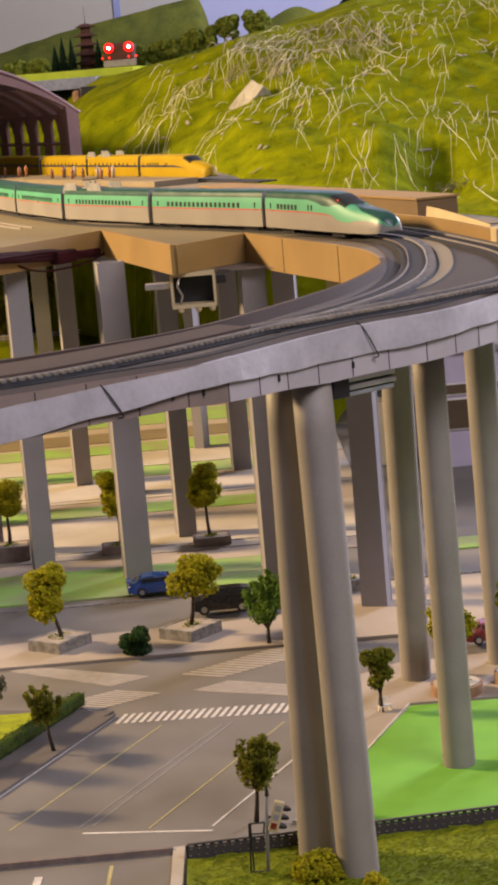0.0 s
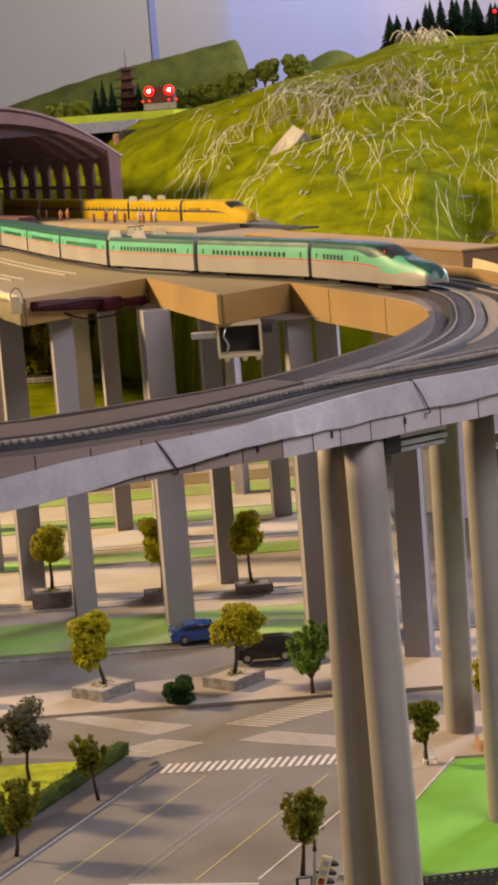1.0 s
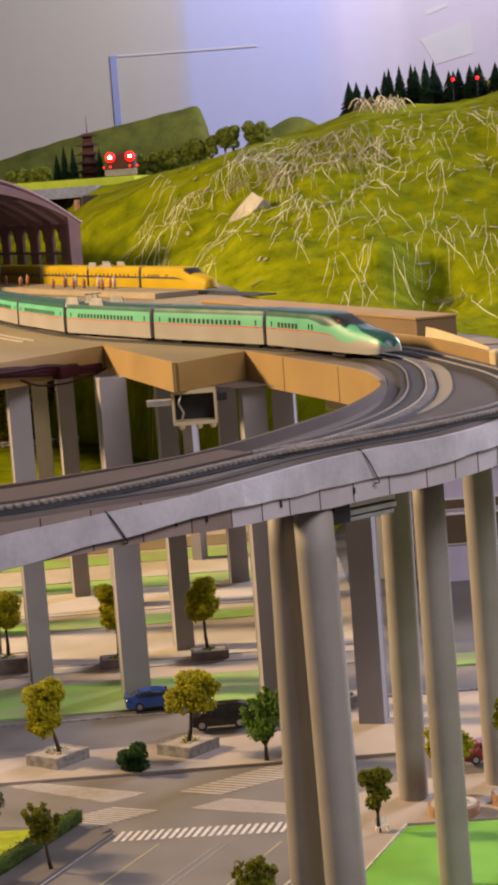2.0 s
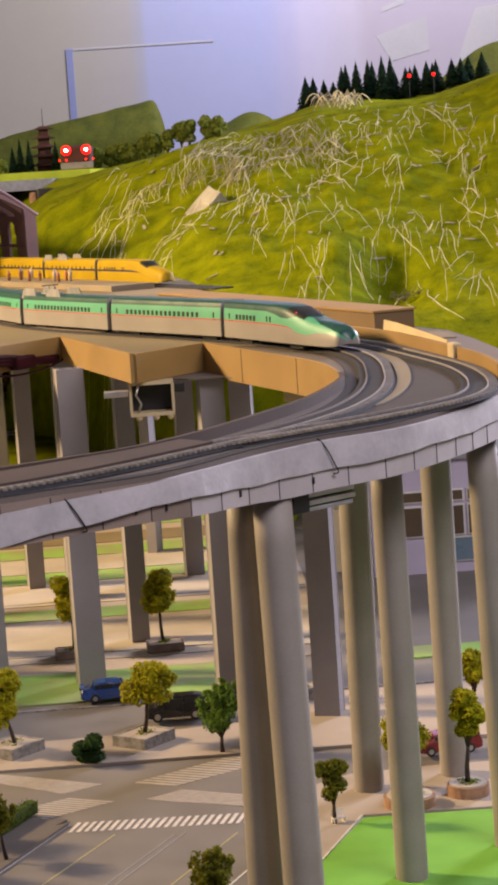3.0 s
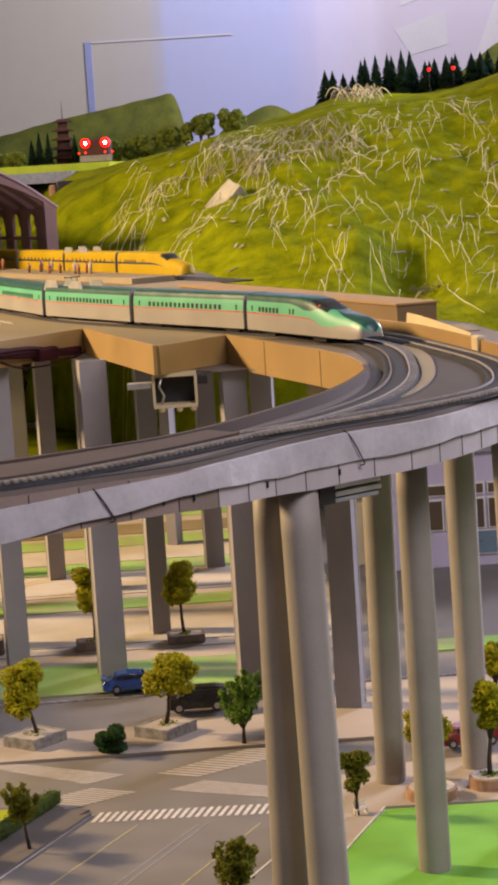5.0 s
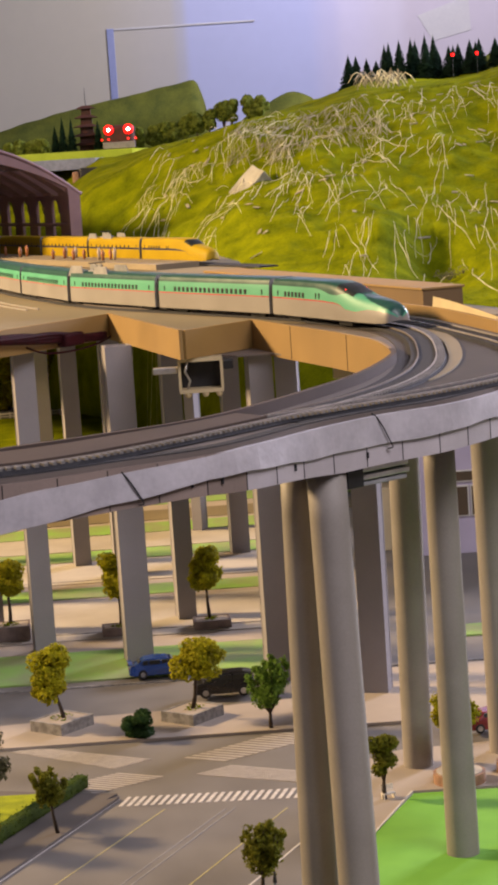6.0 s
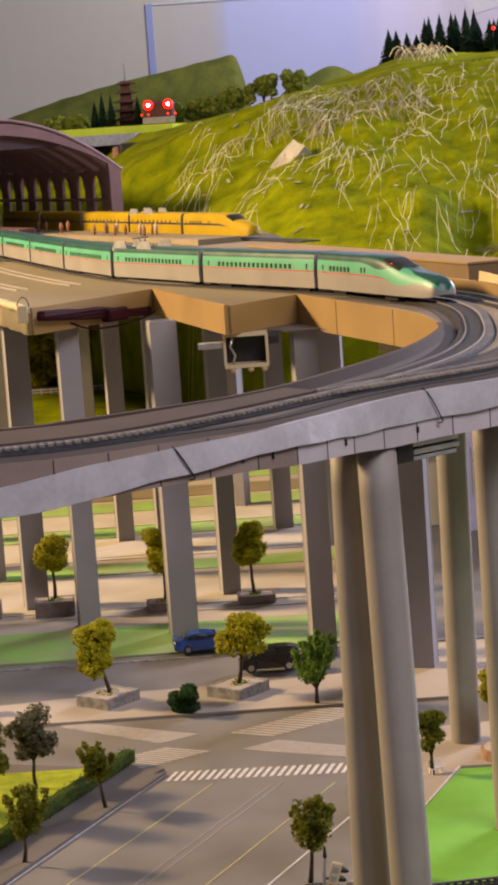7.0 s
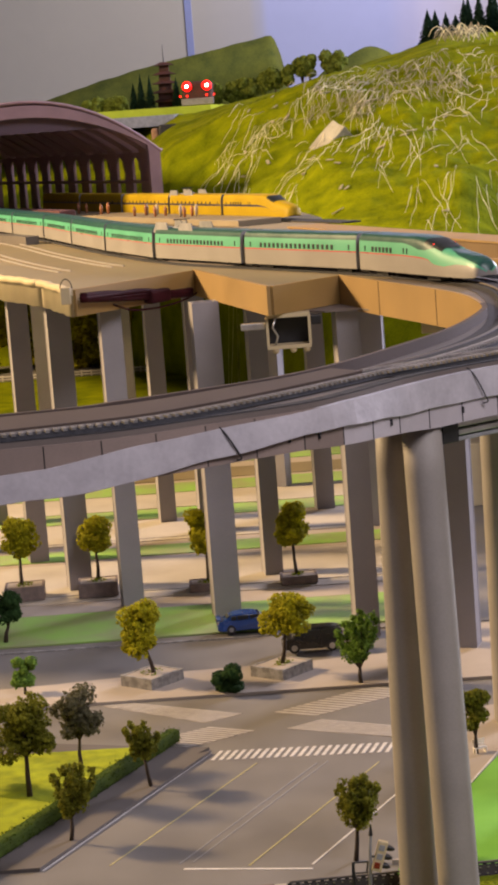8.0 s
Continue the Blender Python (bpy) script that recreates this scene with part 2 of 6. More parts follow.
# beige to blue stops paint the bluish light falling on the back wall
M["light_tinted_wall"] = light_tinted_wall("blue_lit_wall_tint", [(-0.45, (0.45, 0.425, 0.37)), (-0.05, (0.44, 0.43, 0.425)), (0.0, (0.42, 0.43, 0.51)), (0.05, (0.42, 0.46, 0.70)), (0.60, (0.42, 0.46, 0.72)), (0.72, (0.47, 0.48, 0.70)), (0.80, (0.53, 0.52, 0.70)), (1.02, (0.52, 0.50, 0.62)), (1.12, (0.47, 0.44, 0.53)), (2.4, (0.50, 0.48, 0.58))])
M["blue_frame"] = material("blue_frame_paint", (0.27, 0.31, 0.55), (0.24, 0.28, 0.50), 0.5, scale=5, fine=90, bump=0.03)
M["dark_wall"] = material("dim_hall_wall", (0.40, 0.385, 0.39), (0.35, 0.34, 0.345), 0.85, scale=1.2, fine=40, amount=0.9, bump=0.05)
M["floor"] = material("hall_floor", (0.22, 0.205, 0.20), (0.17, 0.16, 0.155), 0.6, scale=3, fine=120, bump=0.1)
M["ceiling"] = material("hall_ceiling", (0.55, 0.54, 0.53), (0.48, 0.47, 0.46), 0.85, scale=2, fine=80, bump=0.05)
M["lavender"] = material("lavender_house_wall", (0.50, 0.44, 0.56), (0.44, 0.39, 0.50), 0.7, scale=20, fine=700, bump=0.08)
M["brown_glass"] = material("brown_shop_window", (0.10, 0.065, 0.035), (0.075, 0.05, 0.028), 0.35, scale=20, fine=500, bump=0.03)
M["blue_glass"] = material("blue_window", (0.15, 0.22, 0.28), (0.12, 0.18, 0.23), 0.3, scale=20, fine=500, bump=0.03)
M["pagoda"] = material("dark_red_pagoda_wood", (0.075, 0.022, 0.016), (0.045, 0.016, 0.012), 0.7, scale=60, fine=900, bump=0.2)
M["red_cable"] = material("dark_red_cable", (0.040, 0.006, 0.010), (0.022, 0.004, 0.006), 0.7, bump=0.0, spec=0.1)
M["skin_doll"] = material("orange_doll_paint", (0.34, 0.13, 0.05), (0.25, 0.10, 0.045), 0.6, bump=0.0, random_value=0.35)
M["pale_doll"] = material("pale_doll_paint", (0.38, 0.31, 0.25), (0.28, 0.23, 0.19), 0.6, bump=0.0, random_value=0.3)
M["lamp_red"] = glow("red_tail_lamp", (1.0, 0.004, 0.003), 4.0)
M["lamp_core"] = glow("hot_tail_lamp", (1.0, 0.5, 0.45), 40.0)
M["lamp_dim"] = glow("small_red_lamp", (1.0, 0.02, 0.01), 3.0)

import mathutils.geometry


# ---- mesh tools ----
def part(name, bm, mat, parent=None, label="", smooth=False, kind=""):
    me = bpy.data.meshes.new(name)
    bm.normal_update()
    bm.to_mesh(me)
    bm.free()
    me.materials.append(mat)
    if smooth:
        for p in me.polygons:
            p.use_smooth = True
    ob = new(name, me)
    if parent:
        ob.parent = parent
    return tagged(ob, label, kind=kind)


def thing(name, label, category, group="", kind="", at=(0, 0, 0), turn=0.0):
    ob = new(name)
    ob.empty_display_size = 0.02
    ob.matrix_basis = pose(*at, 0, 0, turn)
    return tagged(ob, label, category, group, kind)


def box(bm, x0, x1, y0, y1, z0, z1, bevel=0.0):
    r = bmesh.ops.create_cube(bm, size=1.0)
    vs = r["verts"]
    for v in vs:
        v.co = Vector(((x0 + x1) / 2 + v.co.x * (x1 - x0), (y0 + y1) / 2 + v.co.y * (y1 - y0), (z0 + z1) / 2 + v.co.z * (z1 - z0)))
    if bevel:
        es = list({e for v in vs for e in v.link_edges})
        bmesh.ops.bevel(bm, geom=es, offset=bevel, segments=2, affect="EDGES", profile=0.5)
    return vs


def boxed(x0, x1, y0, y1, z0, z1, bevel=0.0):
    bm = bmesh.new()
    box(bm, x0, x1, y0, y1, z0, z1, bevel)
    return bm


def plate(points, z0, z1):
    """A flat piece with the given outline, from z0 up to z1."""
    bm = bmesh.new()
    low = [bm.verts.new((x, y, z0)) for x, y in points]
    top = [bm.verts.new((x, y, z1)) for x, y in points]
    n = len(points)
    for tri in mathutils.geometry.tessellate_polygon([[Vector((x, y, 0)) for x, y in points]]):
        bm.faces.new([top[i] for i in tri])
        bm.faces.new([low[i] for i in reversed(tri)])
    for i in range(n):
        bm.faces.new((low[i], low[(i + 1) % n], top[(i + 1) % n], top[i]))
    bmesh.ops.recalc_face_normals(bm, faces=bm.faces)
    return bm


def tube(bm, points, radii, sides=8, cap=True):
    points = [Vector(p) for p in points]
    rings = []
    for i, p in enumerate(points):
        d = (points[min(i + 1, len(points) - 1)] - points[max(i - 1, 0)]).normalized()
        a = d.orthogonal().normalized() if i == 0 else (rings[-1][1] - d * rings[-1][1].dot(d)).normalized()
        b = d.cross(a)
        r = radii[i] if isinstance(radii, (list, tuple)) else radii
        rings.append(([bm.verts.new(p + (a * math.cos(t) + b * math.sin(t)) * r) for t in [2 * math.pi * k / sides for k in range(sides)]], a))
    for (r0, _), (r1, _) in zip(rings, rings[1:]):
        for k in range(sides):
            bm.faces.new((r0[k], r0[(k + 1) % sides], r1[(k + 1) % sides], r1[k]))
    if cap:
        bm.faces.new(rings[0][0][::-1])
        bm.faces.new(rings[-1][0])
    return bm


def smooth_line(points, step=0.02):
    """A smooth line through the points (Catmull-Rom), resampled at even steps."""
    p = [Vector((*q, 0)) if len(q) == 2 else Vector(q) for q in points]
    p = [2 * p[0] - p[1]] + p + [2 * p[-1] - p[-2]]
    out = []
    for i in range(1, len(p) - 2):
        for k in range(24):
            t = k / 24
            out.append(0.5 * (2 * p[i] + (p[i + 1] - p[i - 1]) * t + (2 * p[i - 1] - 5 * p[i] + 4 * p[i + 1] - p[i + 2]) * t * t + (3 * p[i] - p[i - 1] - 3 * p[i + 1] + p[i + 2]) * t ** 3))
    out.append(p[-2])
    even, left = [out[0]], step
    for a, b in zip(out, out[1:]):
        d = (b - a).length
        pos = 0.0
        while d - pos >= left:
            pos += left
            even.append(a.lerp(b, pos / d))
            left = step
        left -= d - pos
    return even


def frames(line):
    """Place, way and right-hand normal along a line."""
    out = []
    for i, p in enumerate(line):
        d = (line[min(i + 1, len(line) - 1)] - line[max(i - 1, 0)])
        d.z = 0
        d.normalize()
        out.append((p, d, Vector((d.y, -d.x, 0))))
    return out


def sweep(line, profile, bm=None, closed=True):
    """Carries a profile of (offset to the right, z) along a line."""
    bm = bm or bmesh.new()
    rows = []
    for i, (p, d, n) in enumerate(frames(line)):
        pr = profile(i / max(1, len(line) - 1)) if callable(profile) else profile
        rows.append([bm.verts.new((p.x + n.x * o, p.y + n.y * o, p.z + z)) for o, z in pr])
    m = len(rows[0])
    for a, b in zip(rows, rows[1:]):
        for k in range(m if closed else m - 1):
            bm.faces.new((a[k], b[k], b[(k + 1) % m], a[(k + 1) % m]))
    if closed:
        bm.faces.new(rows[0][::-1])
        bm.faces.new(rows[-1])
    bmesh.ops.recalc_face_normals(bm, faces=bm.faces)
    return bm


def clumps(bm, centre, radius, count, size, rng, flat=1.0, leaves=5):
    """Many small leaf tufts that fill a lump unevenly."""
    c = Vector(centre)
    for _ in range(count):
        d = Vector((rng.gauss(0, 1), rng.gauss(0, 1), rng.gauss(0, 1))).normalized()
        p = c + Vector((d.x * radius, d.y * radius, d.z * radius * flat)) * (rng.random() ** 0.28)
        for _ in range(leaves):
            q = p + Vector((rng.uniform(-1, 1), rng.uniform(-1, 1), rng.uniform(-1, 1))) * size * 0.8
            n = (d + Vector((rng.uniform(-1, 1), rng.uniform(-1, 1), rng.uniform(-0.8, 1))) * 0.6).normalized()
            a = n.orthogonal().normalized()
            a = Matrix.Rotation(rng.uniform(0, 6.28), 3, n) @ a
            b = n.cross(a)
            s = size * rng.uniform(0.6, 1.2)
            vs = [bm.verts.new(q + a * s + n * s * 0.2), bm.verts.new(q + b * s * 0.8 - n * s * 0.2), bm.verts.new(q - a * s * 0.9 + n * s * 0.15), bm.verts.new(q - b * s * 0.75)]
            bm.faces.new(vs)
    return bm


def heights(x0, x1, y0, y1, nx, ny, f):
    bm = bmesh.new()
    g = [[bm.verts.new((x0 + (x1 - x0) * i / nx, y0 + (y1 - y0) * j / ny, f(x0 + (x1 - x0) * i / nx, y0 + (y1 - y0) * j / ny))) for i in range(nx + 1)] for j in range(ny + 1)]
    for j in range(ny):
        for i in range(nx):
            bm.faces.new((g[j][i], g[j][i + 1], g[j + 1][i + 1], g[j + 1][i]))
    return bm


def interp(x, table):
    if x <= table[0][0]:
        return table[0][1]
    for (a, u), (b, v) in zip(table, table[1:]):
        if x <= b:
            return u + (v - u) * (x - a) / (b - a)
    return table[-1][1]


# ---- hall and street level ----
DECK = 0.395


def slab(name, outline, z0, z1, mat, label, category="ground"):
    return tagged(part(name, plate(outline, z0, z1), mat), label, category, kind="structure")


def rect(x0, x1, y0, y1):
    return [(x0, y0), (x1, y0), (x1, y1), (x0, y1)]


slab("floor", rect(-8, 8, -5, 10.6), -0.95, -0.9, M["floor"], "grey hall floor far below the layout", "floor")
for nm, o in (("wall_north", rect(-8, 8, 10.5, 10.6)), ("wall_south", rect(-8, 8, -5.1, -5)), ("wall_west", rect(-8.1, -8, -5, 10.5)), ("wall_east", rect(8, 8.1, -5, 10.5))):
    slab(nm, o, -0.9, 5.2, M["wall" if nm == "wall_north" else "dark_wall"], "plain beige wall of the exhibition hall" if nm == "wall_north" else "dim painted wall of the exhibition hall", "wall")
slab("ceiling", rect(-8, 8, -5, 10.6), 5.2, 5.3, M["ceiling"], "pale hall ceiling", "ceiling")
slab("ground", rect(-3.0, 3.5, 1.0, 7.4), -0.03, 0.0, M["asphalt"], "grey painted street level of the model layout", "ground")
slab("pavement_1", [(-1.2, 2.118), (-0.22, 2.1305), (0.156, 2.1285), (0.9, 2.125), (0.9, 2.36), (0.12, 2.36), (0.12, 2.257), (0.0, 2.241), (-0.16, 2.2325), (-0.28, 2.215), (-1.2, 2.13)], 0.0, 0.003, M["pavement"], "pinkish card pavement with planters", "pavement")
slab("pavement_2", [(0.172, 2.022), (0.130, 1.990), (0.105, 1.93), (0.085, 1.70), (0.085, 1.625), (0.052, 1.602), (0.065, 1.600), (0.132, 1.79), (0.170, 1.885), (0.9, 1.86), (0.9, 2.02), (0.26, 2.03)], 0.0, 0.003, M["pavement"], "pinkish card pavement beside the green field", "pavement")
slab("pavement_0", rect(-1.6, 0.20, 2.56, 3.82), 0.0, 0.0010, M["pavement"], "worn card paving under the viaduct", "pavement")
slab("pavement_3", rect(-1.6, 0.20, 2.62, 2.86), 0.0, 0.002, M["pale_pavement"], "pale card pavement under the viaduct", "pavement")
slab("pavement_4", rect(-1.6, 0.20, 2.99, 3.15), 0.0, 0.002, M["pale_pavement"], "pale card pavement under the viaduct", "pavement")
slab("pavement_5", rect(-1.6, 0.20, 3.25, 3.38), 0.0, 0.002, M["pale_pavement"], "pale card pavement under the viaduct", "pavement")
# both pavements by the hedge carry its shade in their colour
slab("pavement_6", [(-0.112, 1.925), (-0.098, 1.932), (-0.228, 1.640), (-0.9, 1.640), (-0.9, 1.652), (-0.246, 1.652)], 0.0, 0.003, M["dark_pavement"], "narrow grey pavement edge beside the road", "pavement")
slab("pavement_7", [(-0.112, 1.925), (-0.10, 1.945), (-0.16, 1.962), (-0.27, 2.000), (-0.9, 1.99), (-0.9, 1.652), (-0.246, 1.652)], 0.0, 0.0025, M["dark_pavement"], "grey-brown pavement round the small lawn, darkened for hedge shade", "pavement")
slab("grass_strip_1", rect(-1.6, 0.14, 2.405, 2.555), 0.0, 0.002, M["faded_felt"], "faded green felt strip along the road", "grass")
slab("grass_strip_2", rect(-1.6, 0.17, 2.885, 2.955), 0.0, 0.002, M["faded_felt"], "faded green felt strip between pavements", "grass")
slab("grass_strip_3", rect(-1.6, 0.17, 3.165, 3.245), 0.0, 0.002, M["faded_felt"], "faded green felt strip between pavements", "grass")
slab("grass_strip_4", rect(-1.6, 0.17, 3.385, 3.475), 0.0, 0.002, M["faded_felt"], "faded green felt strip between pavements", "grass")
slab("grass_strip_5", rect(-1.6, 0.25, 3.66, 3.80), 0.0, 0.002, M["faded_felt"], "faded green felt strip far under the deck", "grass")
slab("earth_strip", rect(-1.6, 0.25, 3.50, 3.60), 0.0, 0.002, M["sand"], "brown earth strip under the deck", "ground")
slab("kerb_line", rect(-1.6, 0.9, 2.377, 2.381), 0.0, 0.0014, M["stone"], "thin dark kerb along the green strip", "kerb")
slab("kerb_line_2", rect(-1.6, 0.20, 3.006, 3.010), 0.0, 0.0024, M["stone"], "thin dark kerb beside the pavement", "kerb")
slab("kerb_line_3", rect(-1.6, 0.20, 2.655, 2.659), 0.0, 0.0026, M["stone"], "thin dark kerb beside the pavement", "kerb")
slab("grass_field", [(0.051, 1.564), (0.065, 1.606), (0.135, 1.788), (0.171, 1.874), (0.9, 1.852), (0.9, 1.610), (0.215, 1.572)], 0.0, 0.004, M["felt"], "bright green felt field under the round piers", "grass")
slab("field_edge", [(0.0630, 1.6062), (0.1332, 1.7885), (0.1692, 1.8808), (0.1708, 1.8800), (0.1348, 1.7878), (0.0648, 1.6056)], 0.0, 0.0046, M["white_line"], "pale taped edge of the green field", "edging")
slab("grass_strip_6", rect(0.28, 0.44, 2.50, 2.56), 0.0, 0.002, M["faded_felt"], "faded green felt strip behind the round piers", "grass")

# unseen block, added only to keep the warm flood off the west street
slab("shade_block", rect(-0.83, -0.80, 2.46, 2.78), 0.0, 0.44, M["pillar"], "plain grey unseen block added to shade the street's west side", "wall")

tb = thing("layout_table", "plain wooden trestle table under the model layout", "table", kind="structure")
for lx in (-2.8, 0.2, 3.3):
    for ly in (1.2, 4.2, 7.2):
        part("leg", boxed(lx - 0.04, lx + 0.04, ly - 0.04, ly + 0.04, -0.9, -0.0301), M["board"], tb)

# road paint
def paint(name, outline, mat, label, z=0.0004):
    return tagged(part(name, plate(outline, 0.0, z), mat), label, "road marking", kind="structure")


def stroke(name, a, b, w, mat, label):
    a, b = Vector(a), Vector(b)
    n = Vector((-(b - a).y, (b - a).x)).normalized() * w / 2
    return paint(name, [tuple(a + n), tuple(a - n), tuple(b - n), tuple(b + n)], mat, label)


stroke("lane_line_1", (-0.055, 1.892), (-0.172, 1.642), 0.0014, M["yellow_line"], "thin yellow lane line on the road")
stroke("lane_line_2", (0.056, 1.870), (-0.060, 1.620), 0.0014, M["yellow_line"], "thin yellow lane line on the road")
stroke("lane_line_3", (0.000, 1.880), (-0.116, 1.635), 0.0012, M["faint_line"], "worn white lane line on the road")
stroke("lane_line_4", (0.010, 1.884), (-0.105, 1.637), 0.0012, M["faint_line"], "worn white lane line on the road")
stroke("edge_line_1", (0.085, 1.815), (-0.010, 1.613), 0.0018, M["white_line"], "white line at the edge of the road")
stroke("edge_line_2", (-0.098, 1.934), (-0.226, 1.640), 0.0016, M["white_line"], "white line at the edge of the road")
stroke("stop_line", (-0.112, 1.622), (-0.010, 1.603), 0.003, M["white_line"], "white stop line across the lanes")


def crossing(name, a, b, c, d, n, fill, mat, label):
    """Stripes between the edges a-b and d-c."""
    ob = thing(name, label, "pedestrian crossing", kind="structure")
    a, b, c, d = (Vector(p) for p in (a, b, c, d))
    for i in range(n):
        t0, t1 = (i + 0.5 - fill / 2) / n, (i + 0.5 + fill / 2) / n
        part("stripe", plate([tuple(a.lerp(b, t0)), tuple(a.lerp(b, t1)), tuple(d.lerp(c, t1)), tuple(d.lerp(c, t0))], 0.0, 0.0004), mat, ob)


crossing("crosswalk_1", (-0.100, 1.910), (0.112, 1.895), (0.120, 1.925), (-0.092, 1.938), 29, 0.48, M["white_line"], "white zebra crossing with thick slanting stripes")


def fine_crossing(name, outline, along_, count, fill, label):
    """Fine stripes that run one way, cut to a convex outline."""
    ob = thing(name, label, "pedestrian crossing", kind="structure")
    d = Vector(along_).normalized()
    n = Vector((-d.y, d.x))
    pts = [Vector(p) for p in outline]
    lo, hi = min(p.dot(n) for p in pts), max(p.dot(n) for p in pts)
    for k in range(count):
        a, b = lo + (hi - lo) * (k + 0.5 - fill / 2) / count, lo + (hi - lo) * (k + 0.5 + fill / 2) / count
        piece = pts
        for limit, sign in ((a, 1), (b, -1)):
            cut = []
            for p, q in zip(piece, piece[1:] + piece[:1]):
                u, v = sign * (p.dot(n) - limit), sign * (q.dot(n) - limit)
                if u >= 0:
                    cut.append(p)
                if u * v < 0:
                    cut.append(p.lerp(q, u / (u - v)))
            piece = cut
        if len(piece) > 2:
            part("stripe", plate([tuple(p) for p in piece], 0.0, 0.0004), M["zebra"], ob)


fine_crossing("crosswalk_2", [(-0.2155, 2.1265), (-0.1869, 2.1335), (-0.0696, 2.0614), (-0.1064, 2.0371)], (0.1173, -0.0721), 10, 0.55, "worn zebra crossing with fine stripes")
fine_crossing("crosswalk_3", [(-0.1469, 1.9952), (-0.1004, 2.0224), (-0.056, 1.9985), (-0.1217, 1.9555)], (0.0444, -0.0239), 11, 0.6, "worn zebra crossing with fine stripes")
fine_crossing("crosswalk_4", [(-0.0396, 2.0566), (0.0551, 2.1253), (0.098, 2.118), (0.098, 2.098), (0.0012, 2.0341)], (0.0408, -0.0225), 15, 0.6, "worn zebra crossing with fine stripes")
fine_crossing("crosswalk_5", [(-0.0269, 1.9977), (0.0083, 2.0216), (0.0940, 1.9735), (0.0900, 1.9365)], (0.0713, -0.0400), 9, 0.60, "worn zebra crossing with fine stripes")


# ---- piers and pillars ----
def round_pier(foot, head, r0, r1, z1, label="tall round grey-painted pipe pier under the viaduct"):
    bm = bmesh.new()
    pts = [Vector((*foot, 0)).lerp(Vector((*head, z1)), (t - 1) / 9) for t in range(11)]
    tube(bm, pts, [r0 + (r1 - r0) * t / 10 for t in range(11)], 28)
    ob = thing("round_pier", label, "pier", "round viaduct piers")
    part("shaft", bm, M["pier"], ob, smooth=True)
    bm = bmesh.new()
    tube(bm, [(head[0], head[1], z1 - 0.004), (head[0], head[1], z1 + 0.004)], r1 * 1.02, 28)
    part("cap", bm, M["grey"], ob, smooth=False)
    return ob


round_pier((0.0952, 1.4780), (0.0900, 1.512), 0.0150, 0.0142, 0.362, "near round grey pipe pier leaning beside its twin")
round_pier((0.0680, 1.520), (0.0715, 1.546), 0.0142, 0.0133, 0.362, "slimmer round grey pipe pier behind its twin")
round_pier((0.1850, 1.966), (0.1875, 1.966), 0.0142, 0.0145, 0.362)
round_pier((0.1940, 1.700), (0.1910, 1.695), 0.0135, 0.0127, 0.358)
round_pier((0.2700, 1.994), (0.2675, 1.992), 0.0130, 0.0150, 0.362)
round_pier((0.2870, 1.765), (0.2790, 1.765), 0.0140, 0.0128, 0.358)


def pillar(x, y, w=0.033, d=0.026, turn=12.0, z1=0.366):
    ob = thing("square_pillar", "flat grey card pillar carrying the upper deck", "pillar", "square viaduct pillars", at=(x, y, 0), turn=turn)
    part("front_panel", boxed(-w / 2, w / 2, -d / 2, -d / 2 + 0.003, 0, z1), M["pillar"], ob)
    part("back_panel", boxed(-w / 2, w / 2, d / 2 - 0.003, d / 2, 0, z1), M["pillar"], ob)
    part("side_panel", boxed(-w / 2 + 0.0005, -w / 2 + 0.0035, -d / 2 + 0.0031, d / 2 - 0.0031, 0, z1), M["pillar"], ob)
    part("side_panel", boxed(w / 2 - 0.0035, w / 2 - 0.0005, -d / 2 + 0.0031, d / 2 - 0.0031, 0, z1), M["pillar"], ob)
    return ob


for x0, x1, y, turn in ((-0.371, -0.345, 2.892, 14), (-0.2975, -0.2690, 2.692, 14), (-0.2195, -0.1945, 2.560, 12), (-0.2015, -0.178, 3.127, 11), (-0.1055, -0.0745, 2.481, 11), (-0.046, -0.023, 2.701, 10), (0.031, 0.058, 3.142, 7), (0.0568, 0.0830, 2.340, 9), (-0.463, -0.438, 3.200, 14), (-0.138, -0.110, 3.020, 10), (-0.314, -0.285, 4.000, 2), (-0.474, -0.446, 4.050, 3), (-0.028, -0.013, 3.362, -20), (0.106, 0.136, 2.985, -10), (0.155, 0.182, 2.250, -16), (-0.574, -0.548, 3.000, 14)):
    deep = 0.028
    a = radians(turn)
    pillar((x0 + x1) / 2 - math.sin(a) * deep / 2, y + math.cos(a) * deep / 2, (x1 - x0) / math.cos(a), deep, turn, {2.481: 0.3765, 2.560: 0.3725, 2.340: 0.3700}.get(y, 0.366))


# ---- viaduct deck ----
TRACK = [(-0.60, 1.255), (-0.40, 1.283), (-0.26, 1.303), (-0.157, 1.329), (-0.093, 1.353), (-0.025, 1.413), (0.053, 1.503), (0.092, 1.553), (0.128, 1.612), (0.160, 1.680), (0.186, 1.765), (0.203, 1.860), (0.213, 1.960), (0.219, 2.060), (0.216, 2.160), (0.198, 2.252), (0.155, 2.360), (0.100, 2.475), (0.039, 2.592), (-0.009, 2.677), (-0.107, 2.855), (-0.160, 2.985), (-0.208, 3.130), (-0.285, 3.395), (-0.378, 3.75), (-0.480, 4.07), (-0.70, 4.75), (-0.95, 5.5)]
